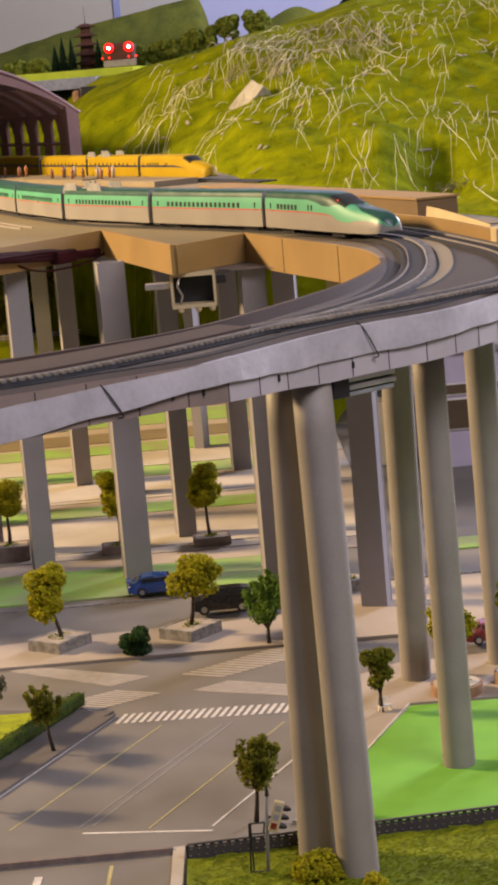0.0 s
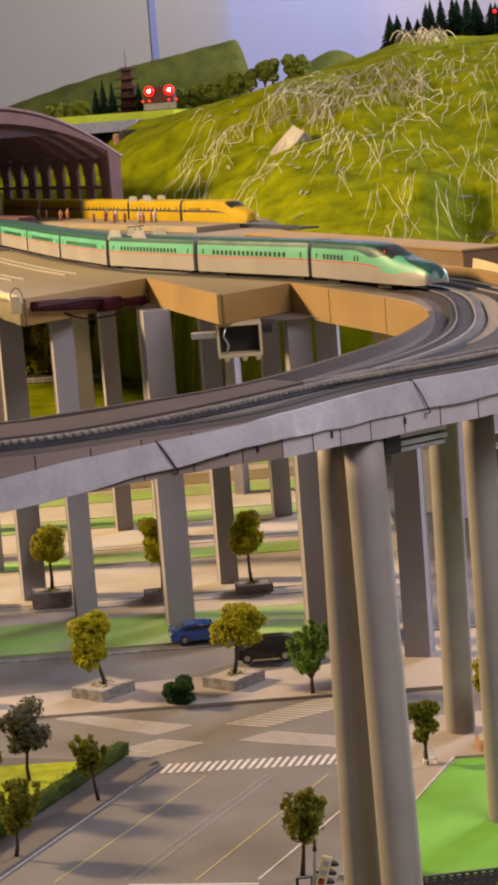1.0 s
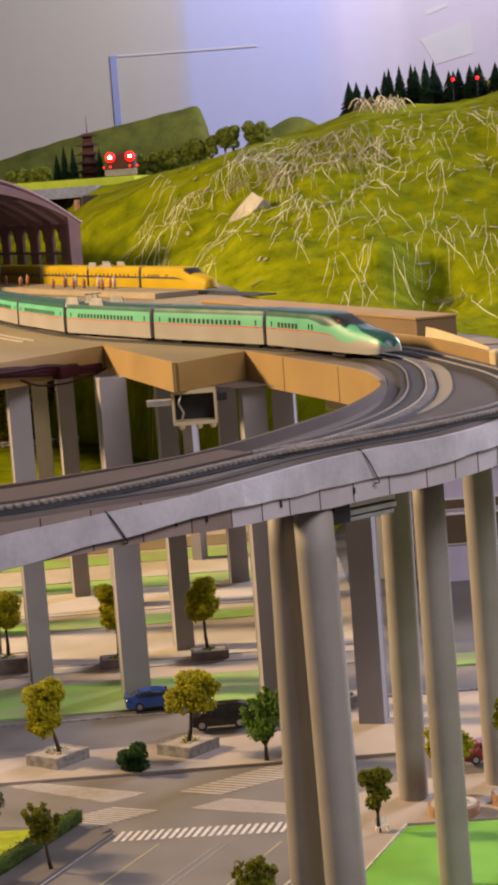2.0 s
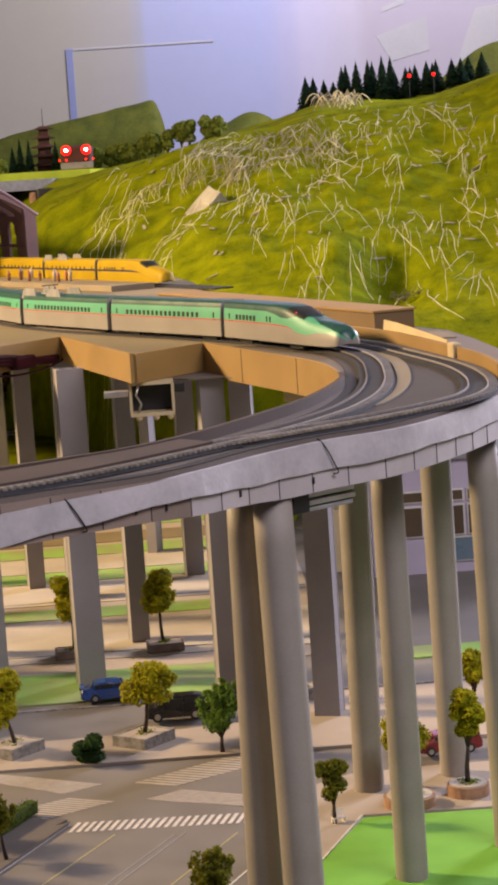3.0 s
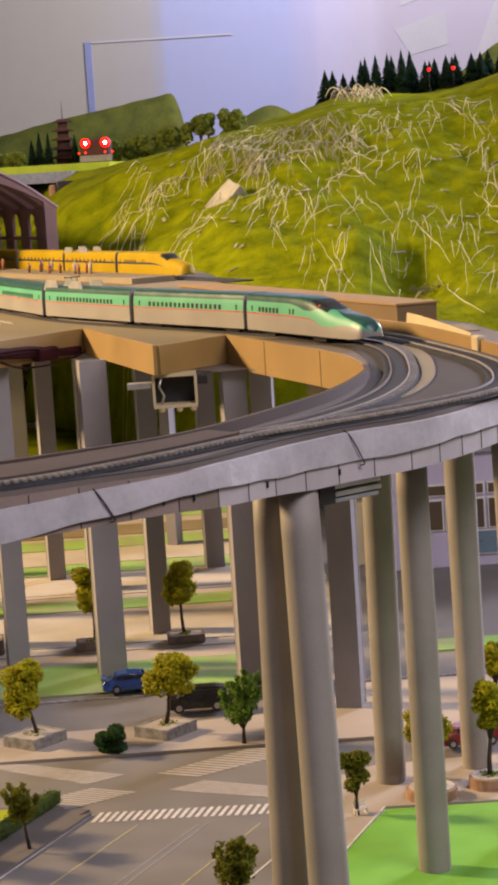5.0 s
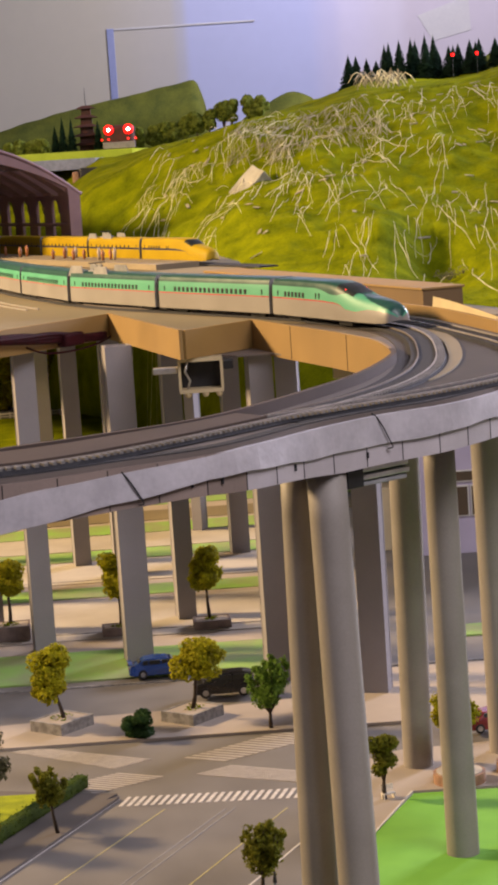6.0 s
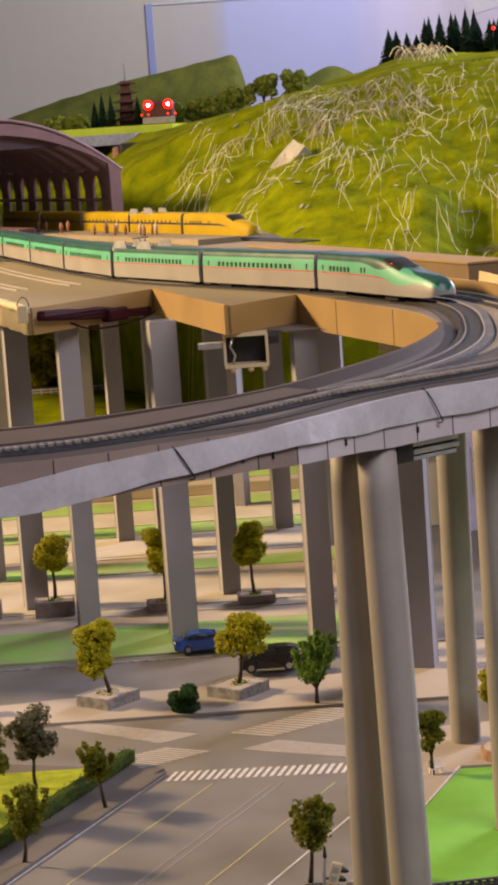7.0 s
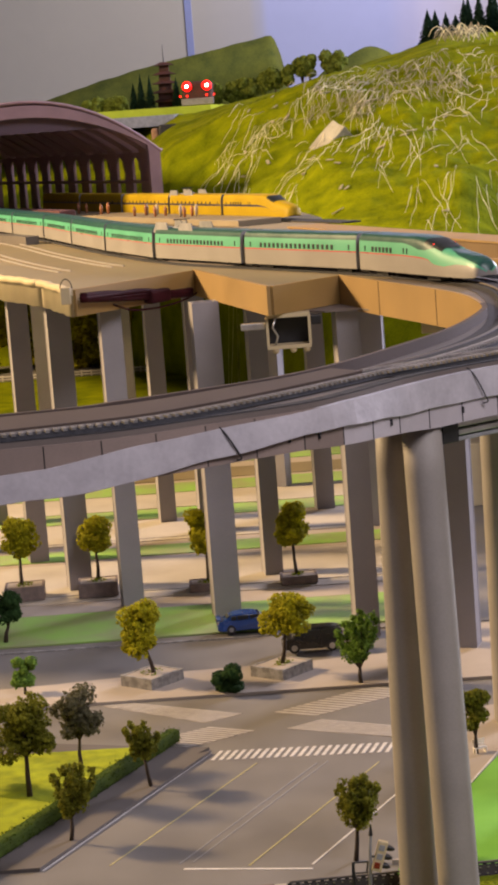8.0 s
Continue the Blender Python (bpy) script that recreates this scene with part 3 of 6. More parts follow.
INNER = [(-0.62, 1.312), (-0.40, 1.340), (-0.161, 1.382), (-0.125, 1.397), (-0.089, 1.418), (-0.052, 1.443), (-0.013, 1.471), (0.026, 1.516), (0.070, 1.592), (0.121, 1.693), (0.149, 1.768), (0.172, 1.854), (0.179, 1.910), (0.175, 2.016), (0.154, 2.117), (0.105, 2.276), (0.066, 2.406)]
line = smooth_line(TRACK, 0.012)
inner = smooth_line(INNER, 0.015)
outer_track = [(0.056, 1.505), (0.110, 1.548), (0.165, 1.592), (0.215, 1.640), (0.2535, 1.690), (0.275, 1.745), (0.286, 1.815), (0.2895, 1.880), (0.2885, 1.940), (0.283, 2.000), (0.2745, 2.060), (0.264, 2.130), (0.252, 2.205), (0.236, 2.285), (0.204, 2.385), (0.157, 2.510), (0.098, 2.628), (0.050, 2.715), (-0.046, 2.885), (-0.098, 3.010), (-0.146, 3.155), (-0.222, 3.42), (-0.316, 3.77), (-0.42, 4.09), (-0.64, 4.77)]
outer_line = smooth_line(outer_track, 0.012)
OUTER = [(-0.62, 1.238), (-0.40, 1.265), (-0.255, 1.288), (-0.154, 1.307), (-0.119, 1.314), (-0.085, 1.330), (-0.050, 1.352), (0.001, 1.380), (0.034, 1.412), (0.081, 1.480), (0.131, 1.530), (0.184, 1.570), (0.236, 1.642), (0.287, 1.738), (0.330, 1.84), (0.354, 1.95), (0.360, 2.08)]
outer = smooth_line(OUTER, 0.012)
deck = thing("viaduct_deck", "curved model viaduct deck with foil-taped edge and tan boards", "viaduct")
rim = [(p.x, p.y) for p in outer] + [(0.355, 2.30), (0.345, 2.44), (0.255, 2.72), (0.150, 3.10), (0.10, 3.35), (0.092, 3.70)] + [(0.085, 3.98), (0.045, 4.34), (-0.06, 4.76), (-0.22, 5.6), (-1.32, 5.6), (-0.84, 4.45), (-0.62, 4.0), (-0.53, 3.80), (-0.40, 2.90), (-0.297, 2.666), (-0.244, 2.483), (-0.106, 2.676), (-0.015, 2.318)] + [(p.x, p.y) for p in reversed(inner)]
part("deck_slab", plate(rim, DECK - 0.022, DECK), M["deck"], deck, "brown-grey painted deck surface")
yard = [(0.20, 2.34), (0.34, 2.32), (0.335, 2.44), (0.248, 2.72), (0.143, 3.10), (0.093, 3.35), (0.086, 3.70), (0.080, 3.97), (0.040, 4.33), (-0.065, 4.75), (-0.23, 5.59), (-1.31, 5.59), (-0.83, 4.45), (-0.61, 4.0), (-0.54, 3.81), (-0.395, 2.91), (-0.303, 2.69), (-0.246, 2.497), (-0.104, 2.690), (-0.011, 2.335), (0.067, 2.422)]
part("yard_surface", plate(yard, DECK + 0.0002, DECK + 0.0012), M["sand"], deck, "bare sandy plywood yard surface")
curve_sand = [q for q in line if 1.70 < q.y < 2.34]
part("track_shoulder", sweep(curve_sand, lambda t: [(0.0190, 0.3958), (0.0195 + 0.013 * math.sin(3.14 * t) ** 0.6, 0.3958), (0.0195 + 0.013 * math.sin(3.14 * t) ** 0.6, 0.3970), (0.0190, 0.3970)]), M["sand"], deck, "sandy bare shoulder beside the curved track")

# thin boards along the inner edge, one per straight stretch
def strip(a, b, z0, z1, t, name, mat, parent, label=""):
    a, b = Vector((*a, 0)), Vector((*b, 0))
    d = (b - a).normalized()
    n = Vector((d.y, -d.x, 0)) * t
    bm = bmesh.new()
    lo = [bm.verts.new(q + Vector((0, 0, z0))) for q in (a, b, b + n, a + n)]
    hi = [bm.verts.new(q + Vector((0, 0, z1))) for q in (a, b, b + n, a + n)]
    bm.faces.new(lo[::-1]), bm.faces.new(hi)
    for i in range(4):
        bm.faces.new((lo[i], lo[(i + 1) % 4], hi[(i + 1) % 4], hi[i]))
    bmesh.ops.recalc_face_normals(bm, faces=bm.faces)
    return part(name, bm, mat, parent, label)


step_ = len(inner) // 9
for i in range(0, len(inner) - 1, step_):
    seg = inner[i:min(i + step_ + 1, len(inner))]
    if len(seg) > 1:
        part("inner_board", sweep(seg, [(-0.0036, 0.366), (-0.0002, 0.366), (-0.0002, 0.4030), (-0.0036, 0.4030)]), M["board"], deck)
CORNERS = [(0.066, 2.406), (-0.013, 2.313), (-0.105, 2.672), (-0.242, 2.479), (-0.295, 2.662), (-0.398, 2.896), (-0.528, 3.80)]
for (a, b), z0, z1 in zip(zip(CORNERS, CORNERS[1:]), (0.371, 0.3705, 0.371, 0.3705, 0.371, 0.3705), (0.4026, 0.4030, 0.4026, 0.4030, 0.4026, 0.4030)):
    if a[0] > -0.2:
        strip(a, b, z0, z1, -0.004, "inner_board", M["board"], deck)
for a, b in zip(CORNERS[3:], CORNERS[4:]):
    line_ = [Vector((*a, 0)).lerp(Vector((*b, 0)), k / 12) + Vector((0, 0, 0.0007 * math.sin(k * 2.3) + 0.0005 * math.sin(k * 5.1))) for k in range(13)]
    part("foam_edge", sweep(line_, [(-0.003, 0.3705), (0.0035, 0.3715), (0.0065, 0.379), (0.0070, 0.390), (0.0050, 0.3985), (0.0010, 0.4035), (-0.0045, 0.4050), (-0.010, 0.4035), (-0.010, 0.398), (-0.003, 0.397)]), M["cream"], deck, "bulging cream foam edging", smooth=True)

for seam in ((0.105, 2.276), (0.154, 2.117), (0.066, 2.400)):
    i = min(range(len(inner)), key=lambda i: (inner[i].to_2d() - Vector(seam)).length)
    p, d, nrm = frames(inner)[i]
    q = p - nrm * 0.0037
    part("joint", tube(bmesh.new(), [q + Vector((0, 0, 0.3665)), q + Vector((0, 0, 0.4025))], 0.0004, 5), M["dark"], deck, "dark open joint")
low_part = [q for q in inner if q.y < 1.93]
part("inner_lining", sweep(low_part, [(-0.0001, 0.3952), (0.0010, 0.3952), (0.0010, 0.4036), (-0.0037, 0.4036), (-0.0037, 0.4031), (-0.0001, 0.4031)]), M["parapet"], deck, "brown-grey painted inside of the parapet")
wedge = [q for q in line if 0.05 < q.x and q.y < 2.30]
part("curve_bed", sweep(wedge, lambda t: [(-0.027, 0.3950), (interp(t, [(0, 0.022), (0.12, 0.030), (0.22, 0.050), (0.35, 0.085), (1, 0.110)]), 0.3950), (interp(t, [(0, 0.022), (0.12, 0.030), (0.22, 0.050), (0.35, 0.085), (1, 0.110)]), 0.3957), (-0.027, 0.3957)]), M["curve_paint"], deck, "dark painted bed of the curve")
FILL = [(0, 0.055), (0.6, 0.051), (0.8, 0.037), (1, 0.025)]
near_line = [q for q in line if q.x > -0.55 and q.y < 1.50]
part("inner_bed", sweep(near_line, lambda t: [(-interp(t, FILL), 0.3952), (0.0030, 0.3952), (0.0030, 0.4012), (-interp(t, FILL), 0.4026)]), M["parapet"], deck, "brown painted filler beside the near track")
edge_part = [q for q in outer if -0.5 < q.x < 0.29]
part("edge_strip", sweep(edge_part, [(-0.0125, 0.3952), (-0.0015, 0.3952), (-0.0015, 0.3958), (-0.0125, 0.3958)]), M["ballast"], deck, "dark strip along the outer edge")

# added plate: gives the dark band of shade below the curved boards
part("shade_plate", plate([(0.020, 2.352), (0.045, 2.325), (0.085, 2.325), (0.115, 2.245), (0.135, 2.225), (0.112, 2.31), (0.066, 2.42)], 0.3685, 0.3703), M["deck"], deck, "added grey plate for the shade band under the curved boards")

# outer edge: card panels, foil tape over them
n_out = len(outer)
FASCIA_LOW = [(-0.15, 0.3625), (0.0, 0.3655), (0.05, 0.361), (0.10, 0.356), (0.19, 0.357)]
FOIL_TOP = [(-0.40, 0.366), (-0.154, 0.377), (-0.105, 0.3855), (-0.05, 0.3885), (0.0, 0.3905), (0.03, 0.3922)]
FOIL_LOW = [(-0.40, 0.349), (-0.154, 0.3585), (-0.11, 0.363), (-0.03, 0.3715), (0.005, 0.3770), (0.03, 0.3755), (0.07, 0.3722), (0.13, 0.3705), (0.19, 0.373)]


def nearest_x(x):
    return min(range(n_out), key=lambda i: abs(outer[i].x - x) + (9 if outer[i].y > 2 else 0))


k = 0
while k < n_out - 3:
    seg = outer[k:k + 4]
    # panels left of x 0.005 take the copy with dimmer light painted in
    part("fascia_panel", sweep(seg, lambda t: [(0.0, interp(seg[round(t * (len(seg) - 1))].x, FASCIA_LOW)), (0.0022, interp(seg[round(t * (len(seg) - 1))].x, FASCIA_LOW)), (0.0022, 0.3915), (0.0, 0.3915)]), M["fascia" if seg[0].x > 0.005 else "fascia_dim"], deck)
    p, d, nrm = frames(outer)[k]
    q = p + nrm * 0.0023
    part("joint", tube(bmesh.new(), [q + Vector((0, 0, interp(p.x, FASCIA_LOW) + 0.0004)), q + Vector((0, 0, 0.391))], 0.00042, 5), M["dark"], deck, "dark open joint")
    k += 3
for x0, x1 in ((-0.62, -0.046), (-0.046, 0.133), (0.133, 0.40)):
    i0 = nearest_x(x0)
    i1 = nearest_x(x1) if x1 < 0.35 else n_out - 1
    seg = outer[i0:i1 + 1]

    def tape(t, seg=seg, i0=i0):
        i = round(t * (len(seg) - 1))
        x = seg[i].x if seg[i].y < 1.75 else 0.3
        s = (i0 + i) * 0.012
        top, bot = interp(x, FOIL_TOP) + 0.0004 * math.sin(s * 31), interp(x, FOIL_LOW) + 0.0006 * math.sin(s * 47) + 0.0004 * math.sin(s * 113)
        out = 0.0020 + 0.0006 * math.sin(s * 22) + 0.0004 * math.sin(s * 57 + 1) * math.sin(s * 9) + 0.0004 * noise.noise(Vector((s * 90, 0.5, 0)))
        return [(0.0008, top), (0.0030, top - 0.0006), (0.0030 + out * 0.52, top * 0.5 + bot * 0.5), (0.0030 + out, bot), (0.0027 + out, bot - 0.0003), (0.0024, bot + 0.003), (0.0024, top - 0.0012), (0.0008, top - 0.0005)]

    part("foil_strip", sweep(seg, tape), M["foil"], deck, "crinkled silver foil tape")
for x in (-0.050, 0.129):
    p, d, nrm = frames(outer)[nearest_x(x)]
    top, low = interp(x, FOIL_TOP), interp(x, FOIL_LOW)
    pts = [p + nrm * -0.010 + d * -0.004 + Vector((0, 0, 0.3955)), p + nrm * 0.001 + d * -0.002 + Vector((0, 0, top + 0.0012)), p + nrm * 0.0050 + d * 0.002 + Vector((0, 0, top * 0.7 + low * 0.3)), p + nrm * 0.0068 + d * 0.009 + Vector((0, 0, low + 0.001)), p + nrm * 0.0066 + d * 0.0105 + Vector((0, 0, low - 0.0025)), p + nrm * 0.004 + d * 0.0075 + Vector((0, 0, low - 0.0032))]
    part("seam_wire", tube(bmesh.new(), smooth_line(pts, 0.0015), 0.00055, 6), M["dark"], deck, "thin dark wire looped over the foil", smooth=True)
for x in (-0.005, 0.013, 0.063, 0.116):
    p, d, nrm = frames(outer)[nearest_x(x)]
    zl = interp(x, FASCIA_LOW)
    q = p + nrm * 0.0030 + Vector((0, 0, zl + 0.009))
    part("bolt", tube(bmesh.new(), [q + Vector((0, 0, -0.0022)), q + Vector((0, 0, 0.0022))], 0.0010, 8), M["dark"], deck)

# steel bracket under the edge
br = thing("steel_bracket", "slotted steel bracket with dark end box under the deck", "bracket")
p, d, nrm = frames(outer)[int(0.655 * (n_out - 1))]
mm = Matrix.Translation((0.1155, 1.530, 0.3450)) @ Matrix.Rotation(math.atan2(d.y, d.x) - 0.25, 4, "Z")
for nm, b_, mt in (("end_box", (-0.016, 0.0, -0.004, 0.02, -0.004, 0.010), M["dark"]), ("slat", (0.0, 0.047, -0.003, 0.0, 0.006, 0.0105), M["silver"]), ("slat", (0.0, 0.047, -0.004, 0.0, 0.0005, 0.0045), M["silver"]), ("slat", (0.0, 0.045, -0.003, 0.0, -0.004, -0.001), M["grey"]), ("back_plate", (0.0, 0.048, 0.0005, 0.02, -0.003, 0.0155), M["dark"])):
    bm = boxed(*b_, 0.0006)
    bm.transform(mm)
    part(nm, bm, mt, br)


# ---- railway tracks ----
def track(name, path, label, near):
    ob = thing(name, label, "railway track")
    part("track_bed", sweep(path, lambda t: [(-0.017, DECK + 0.0008), (0.017, DECK + 0.0008), (0.0145, DECK + 0.0010 + 0.0026 * min(1.0, t * 20)), (-0.0145, DECK + 0.0010 + 0.0026 * min(1.0, t * 20))]), M["ballast"], ob)
    for o in (-0.00825, 0.00825):
        part("rail", sweep(path, [(o - 0.0006, DECK + 0.0032), (o + 0.0006, DECK + 0.0032), (o + 0.0006, DECK + 0.0051), (o - 0.0006, DECK + 0.0051)]), M["rail"] if o > 0 or name != "inner_track" else M["deck"], ob)
    dense = smooth_line([tuple(q) for q in path[::3]], 0.0054)
    me = bpy.data.meshes.new("sleeper")
    bm = boxed(-0.0014, 0.0014, -0.0160, -0.0094, DECK + 0.0030, DECK + 0.0048)
    bm.to_mesh(me)
    bm.free()
    me.materials.append(M["sleeper"])
    rest = bmesh.new()
    count = 0
    for p, d, nrm in frames(dense):
        m = Matrix.Translation((p.x, p.y, 0)) @ Matrix.Rotation(math.atan2(d.y, d.x), 4, "Z")
        if p.y < near and p.x > -0.3 and count < 290:
            s = new("sleeper", me)
            s.parent = ob
            s.matrix_basis = m
            count += 1
        else:
            vs = box(rest, -0.0014, 0.0014, -0.0160, -0.0094, DECK + 0.0030, DECK + 0.0048)
            for v in vs:
                v.co = m @ v.co
    part("sleeper_rest", rest, M["sleeper"], ob, kind="stuff")
    return ob


track("inner_track", line, "curved model railway track with dark sleepers and nickel rails", 2.6)
track("outer_track", outer_line, "second curved model railway track beside the first", 2.6)

# bare sidings on the plywood yard
for off in (-0.075, -0.150):
    ob = thing("siding_track", "bare nickel siding rails on the plywood yard", "railway track", "yard sidings")
    path_ = [p + nrm * off for p, d, nrm in frames(line) if 2.95 < p.y < 4.9][::4]
    for o in (-0.00825, 0.00825):
        part("rail", sweep(path_, [(o - 0.0007, DECK + 0.0012), (o + 0.0007, DECK + 0.0012), (o + 0.0007, DECK + 0.0034), (o - 0.0007, DECK + 0.0034)]), M["rail"], ob)



# ---- green bullet train ----
def along(path, s):
    """The place at arc length s of a line."""
    for a, b in zip(path, path[1:]):
        d = (b - a).length
        if s <= d:
            return a.lerp(b, s / d)
        s -= d
    return path[-1]


def body_rings(n, length, nose, width, height, z0):
    """Cross-sections along a car; nose: length of the tapered end at +x."""
    rings = []
    for i in range(n + 1):
        x = length * i / n
        s = max(0.0, (x - (length - nose)) / nose) if nose else 0.0
        h = interp(s, [(0, 1.0), (0.14, 1.0), (0.22, 0.985), (0.30, 0.94), (0.38, 0.87), (0.47, 0.775), (0.56, 0.695), (0.66, 0.645), (0.78, 0.605), (0.88, 0.555), (0.95, 0.48), (0.975, 0.42), (0.99, 0.34), (1.0, 0.20)])
        w = interp(s, [(0, 1.0), (0.3, 0.99), (0.55, 0.96), (0.72, 0.93), (0.86, 0.86), (0.94, 0.77), (0.975, 0.66), (0.99, 0.46), (1.0, 0.14)])
        low = interp(s, [(0, 0.0), (0.85, 0.0), (0.96, 0.02), (1.0, 0.08)])
        rings.append((x, w * width / 2, z0 + low * height, z0 + h * height, s))
    return rings


def section(w, lo, hi, s, k0, k1, steps):
    """Points of the right half of a section between two fractions of its outline, from the sill up to the roof's middle."""
    pts = []
    for j in range(steps + 1):
        u = k0 + (k1 - k0) * j / steps
        # outline: sill, nearly upright side, rounded shoulder, gently arched roof
        a = u * math.pi / 2
        ex = interp(s, [(0, 0.20), (0.25, 0.30), (0.5, 0.45), (1.0, 0.75)])
        y = w * (max(0.0, math.cos(a)) ** ex)
        z = lo + (hi - lo) * (max(0.0, math.sin(a)) ** interp(s, [(0, 0.60), (0.4, 0.68), (1, 0.85)]))
        pts.append((y, z))
    return pts


def shell(rings, k0, k1, steps, both=True):
    bm = bmesh.new()
    for side in ((1, -1) if both else (1,)):
        rows = []
        for x, w, lo, hi, s in rings:
            kk0, kk1 = (k0(s) if callable(k0) else k0), (k1(s) if callable(k1) else k1)
            rows.append([bm.verts.new((x, side * y, z)) for y, z in section(w, lo, hi, s, kk0, kk1, steps)])
        for a, b in zip(rows, rows[1:]):
            for j in range(steps):
                f = (a[j], b[j], b[j + 1], a[j + 1])
                bm.faces.new(f if side < 0 else f[::-1])
    bmesh.ops.remove_doubles(bm, verts=bm.verts, dist=1e-6)
    return bm


def train_car(name, a, b, label, group, colours, nose=0.0, pantograph=False, windows=17, width=0.0385, height=0.0405, reverse=False):
    """A car whose floor runs from a to b; the nose, if any, lies at b."""
    a, b = Vector((a.x, a.y, 0)), Vector((b.x, b.y, 0))
    d = b - a
    gap = 0.0115
    length = d.length - (gap / 2 if nose else gap)
    upper, roof, lower, stripe = colours
    ob = thing(name, label, "train car", group, at=(*(a + d.normalized() * gap / 2).to_2d(), DECK + 0.0068), turn=math.degrees(math.atan2(d.y, d.x)))
    z0 = 0.0022
    rings = body_rings(110 if nose else 4, length, nose, width, height, z0)
    k_low = lambda s: interp(s, [(0, 0.178), (0.2, 0.185), (0.36, 0.205), (0.46, 0.15), (0.60, 0.17), (0.75, 0.30), (1, 0.36)])
    k_mid = lambda s: k_low(s) + interp(s, [(0, 0.022 if group.startswith("green") else 0.060), (0.3, 0.020), (0.42, 0.006), (1, 0.004)])
    k_top = lambda s: interp(s, [(0, 0.50), (0.10, 0.45), (0.22, 0.37), (0.32, 0.40), (0.42, 0.58), (0.50, 0.86), (0.56, 0.95), (0.64, 0.84), (0.74, 0.66), (0.88, 0.56), (1, 0.52)])
    part("lower_body", shell(rings, 0.0, k_low, 8), lower, ob, smooth=True)
    part("side_stripe", shell(rings, k_low, k_mid, 1), stripe, ob, smooth=True)
    part("upper_body", shell(rings, k_mid, k_top, 8), upper, ob, smooth=True)
    part("roof", shell(rings, k_top, 1.0, 6), roof, ob, smooth=True)
    # closed ends, floor and bogies
    for x, w, lo, hi, s in (rings[0], rings[-1]):
        end = bmesh.new()
        pts = section(w, lo, hi, s, 0, 1, 16)
        end.faces.new([end.verts.new((x, y, z)) for y, z in pts] + [end.verts.new((x, -y, z)) for y, z in reversed(pts[:-1])])
        part("nose_tip" if s > 0.5 else "end_wall", end, lower if s > 0.5 else M["grey"], ob)
    part("floor_pan", boxed(0.003, length - (nose * 0.35 if nose else 0.003), -width * 0.46, width * 0.46, z0 - 0.0008, z0 + 0.004), M["dark"], ob)
    for x in (length * 0.15, length * (0.62 if nose else 0.85)):
        bog = part("bogie", boxed(x - 0.017, x + 0.017, -0.0115, 0.0115, -0.0040, z0 - 0.001, 0.001), M["dark"], ob)
        for dx in (-0.012, 0.012):
            bm = bmesh.new()
            tube(bm, [(x + dx, -0.0098, 0.0008), (x + dx, 0.0098, 0.0008)], 0.0048, 12)
            part("wheelset", bm, M["grey"], bog)
    part("gangway", boxed(-gap, 0.002, -width * 0.36, width * 0.36, 0.006, height * 0.93), M["dark"], ob, "dark ribbed gangway between cars")
    part("coupler", boxed(-gap * 1.3, 0.004, -0.012, 0.016, -0.001, 0.007), M["dark"], ob)
    # windows on both sides
    if windows:
        me = bpy.data.meshes.new("window")
        bm = boxed(-0.0026, 0.0026, -0.0005, 0.0005, -0.0029, 0.0029, 0.0004)
        bm.to_mesh(me)
        bm.free()
        me.materials.append(M["window"])
        x0, x1 = (length * 0.16, length * 0.80) if not nose else (length * 0.13, length * 0.30)
        xs = [x0 + (x1 - x0) * i / (windows - 1) for i in range(windows)]
        for side in (1, -1):
            for x in xs:
                wob = new("window", me)
                wob.parent = ob
                wob.matrix_basis = Matrix.Translation((x, side * (width / 2 * 0.985), 0.0262))
        me2 = bpy.data.meshes.new("door_window")
        bm = boxed(-0.0010, 0.0010, -0.0005, 0.0005, -0.0030, 0.0030, 0.0002)
        bm.to_mesh(me2)
        bm.free()
        me2.materials.append(M["window"])
        for side in (1, -1):
            for x in ((0.016, length - 0.016) if not nose else (0.016, length * 0.42, length * 0.45)):
                wob = new("door_window", me2)
                wob.parent = ob
                wob.matrix_basis = Matrix.Translation((x, side * (width / 2 * 0.985), 0.0266))
    if nose:
        # cab windscreen set into the hump, with red tail lamps behind it
        scr = shell(body_rings(90, length, nose, width * 1.01, height * 1.012, z0)[90 - int(90 * (nose * 0.71) / length):90 - int(90 * (nose * 0.46) / length)], lambda s: 0.62, lambda s: 1.0, 6)
        part("windscreen", scr, M["window"], ob, "dark curved cab windscreen", smooth=True)
        for side in (1, -1):
            bm = bmesh.new()
            bmesh.ops.create_uvsphere(bm, u_segments=10, v_segments=6, radius=0.0017)
            bmesh.ops.translate(bm, verts=bm.verts, vec=(length - nose * 0.60, side * 0.0120, height * 0.84))
            part("tail_lamp", bm, M["lamp_dim"] if group.startswith("green") else M["dark"], ob, "small red tail lamp", smooth=True)
    if pantograph:
        p = part("pantograph_base", boxed(length * 0.14, length * 0.28, -0.008, 0.008, height + z0 - 0.002, height + z0 + 0.002, 0.0008), M["grey"], ob)
        for x, h in ((length * 0.06, 0.0100), (length * 0.36, 0.0100)):
            for side in (1, -1):
                bm = bmesh.new()
                vs = [bm.verts.new(q) for q in ((x - 0.026, side * 0.0165, height - 0.004), (x + 0.026, side * 0.0165, height - 0.004), (x + 0.018, side * 0.0150, height + h), (x - 0.018, side * 0.0150, height + h))]
                vt = [bm.verts.new(v.co + Vector((0, -side * 0.0012, 0))) for v in vs]
                bm.faces.new(vs), bm.faces.new(vt[::-1])
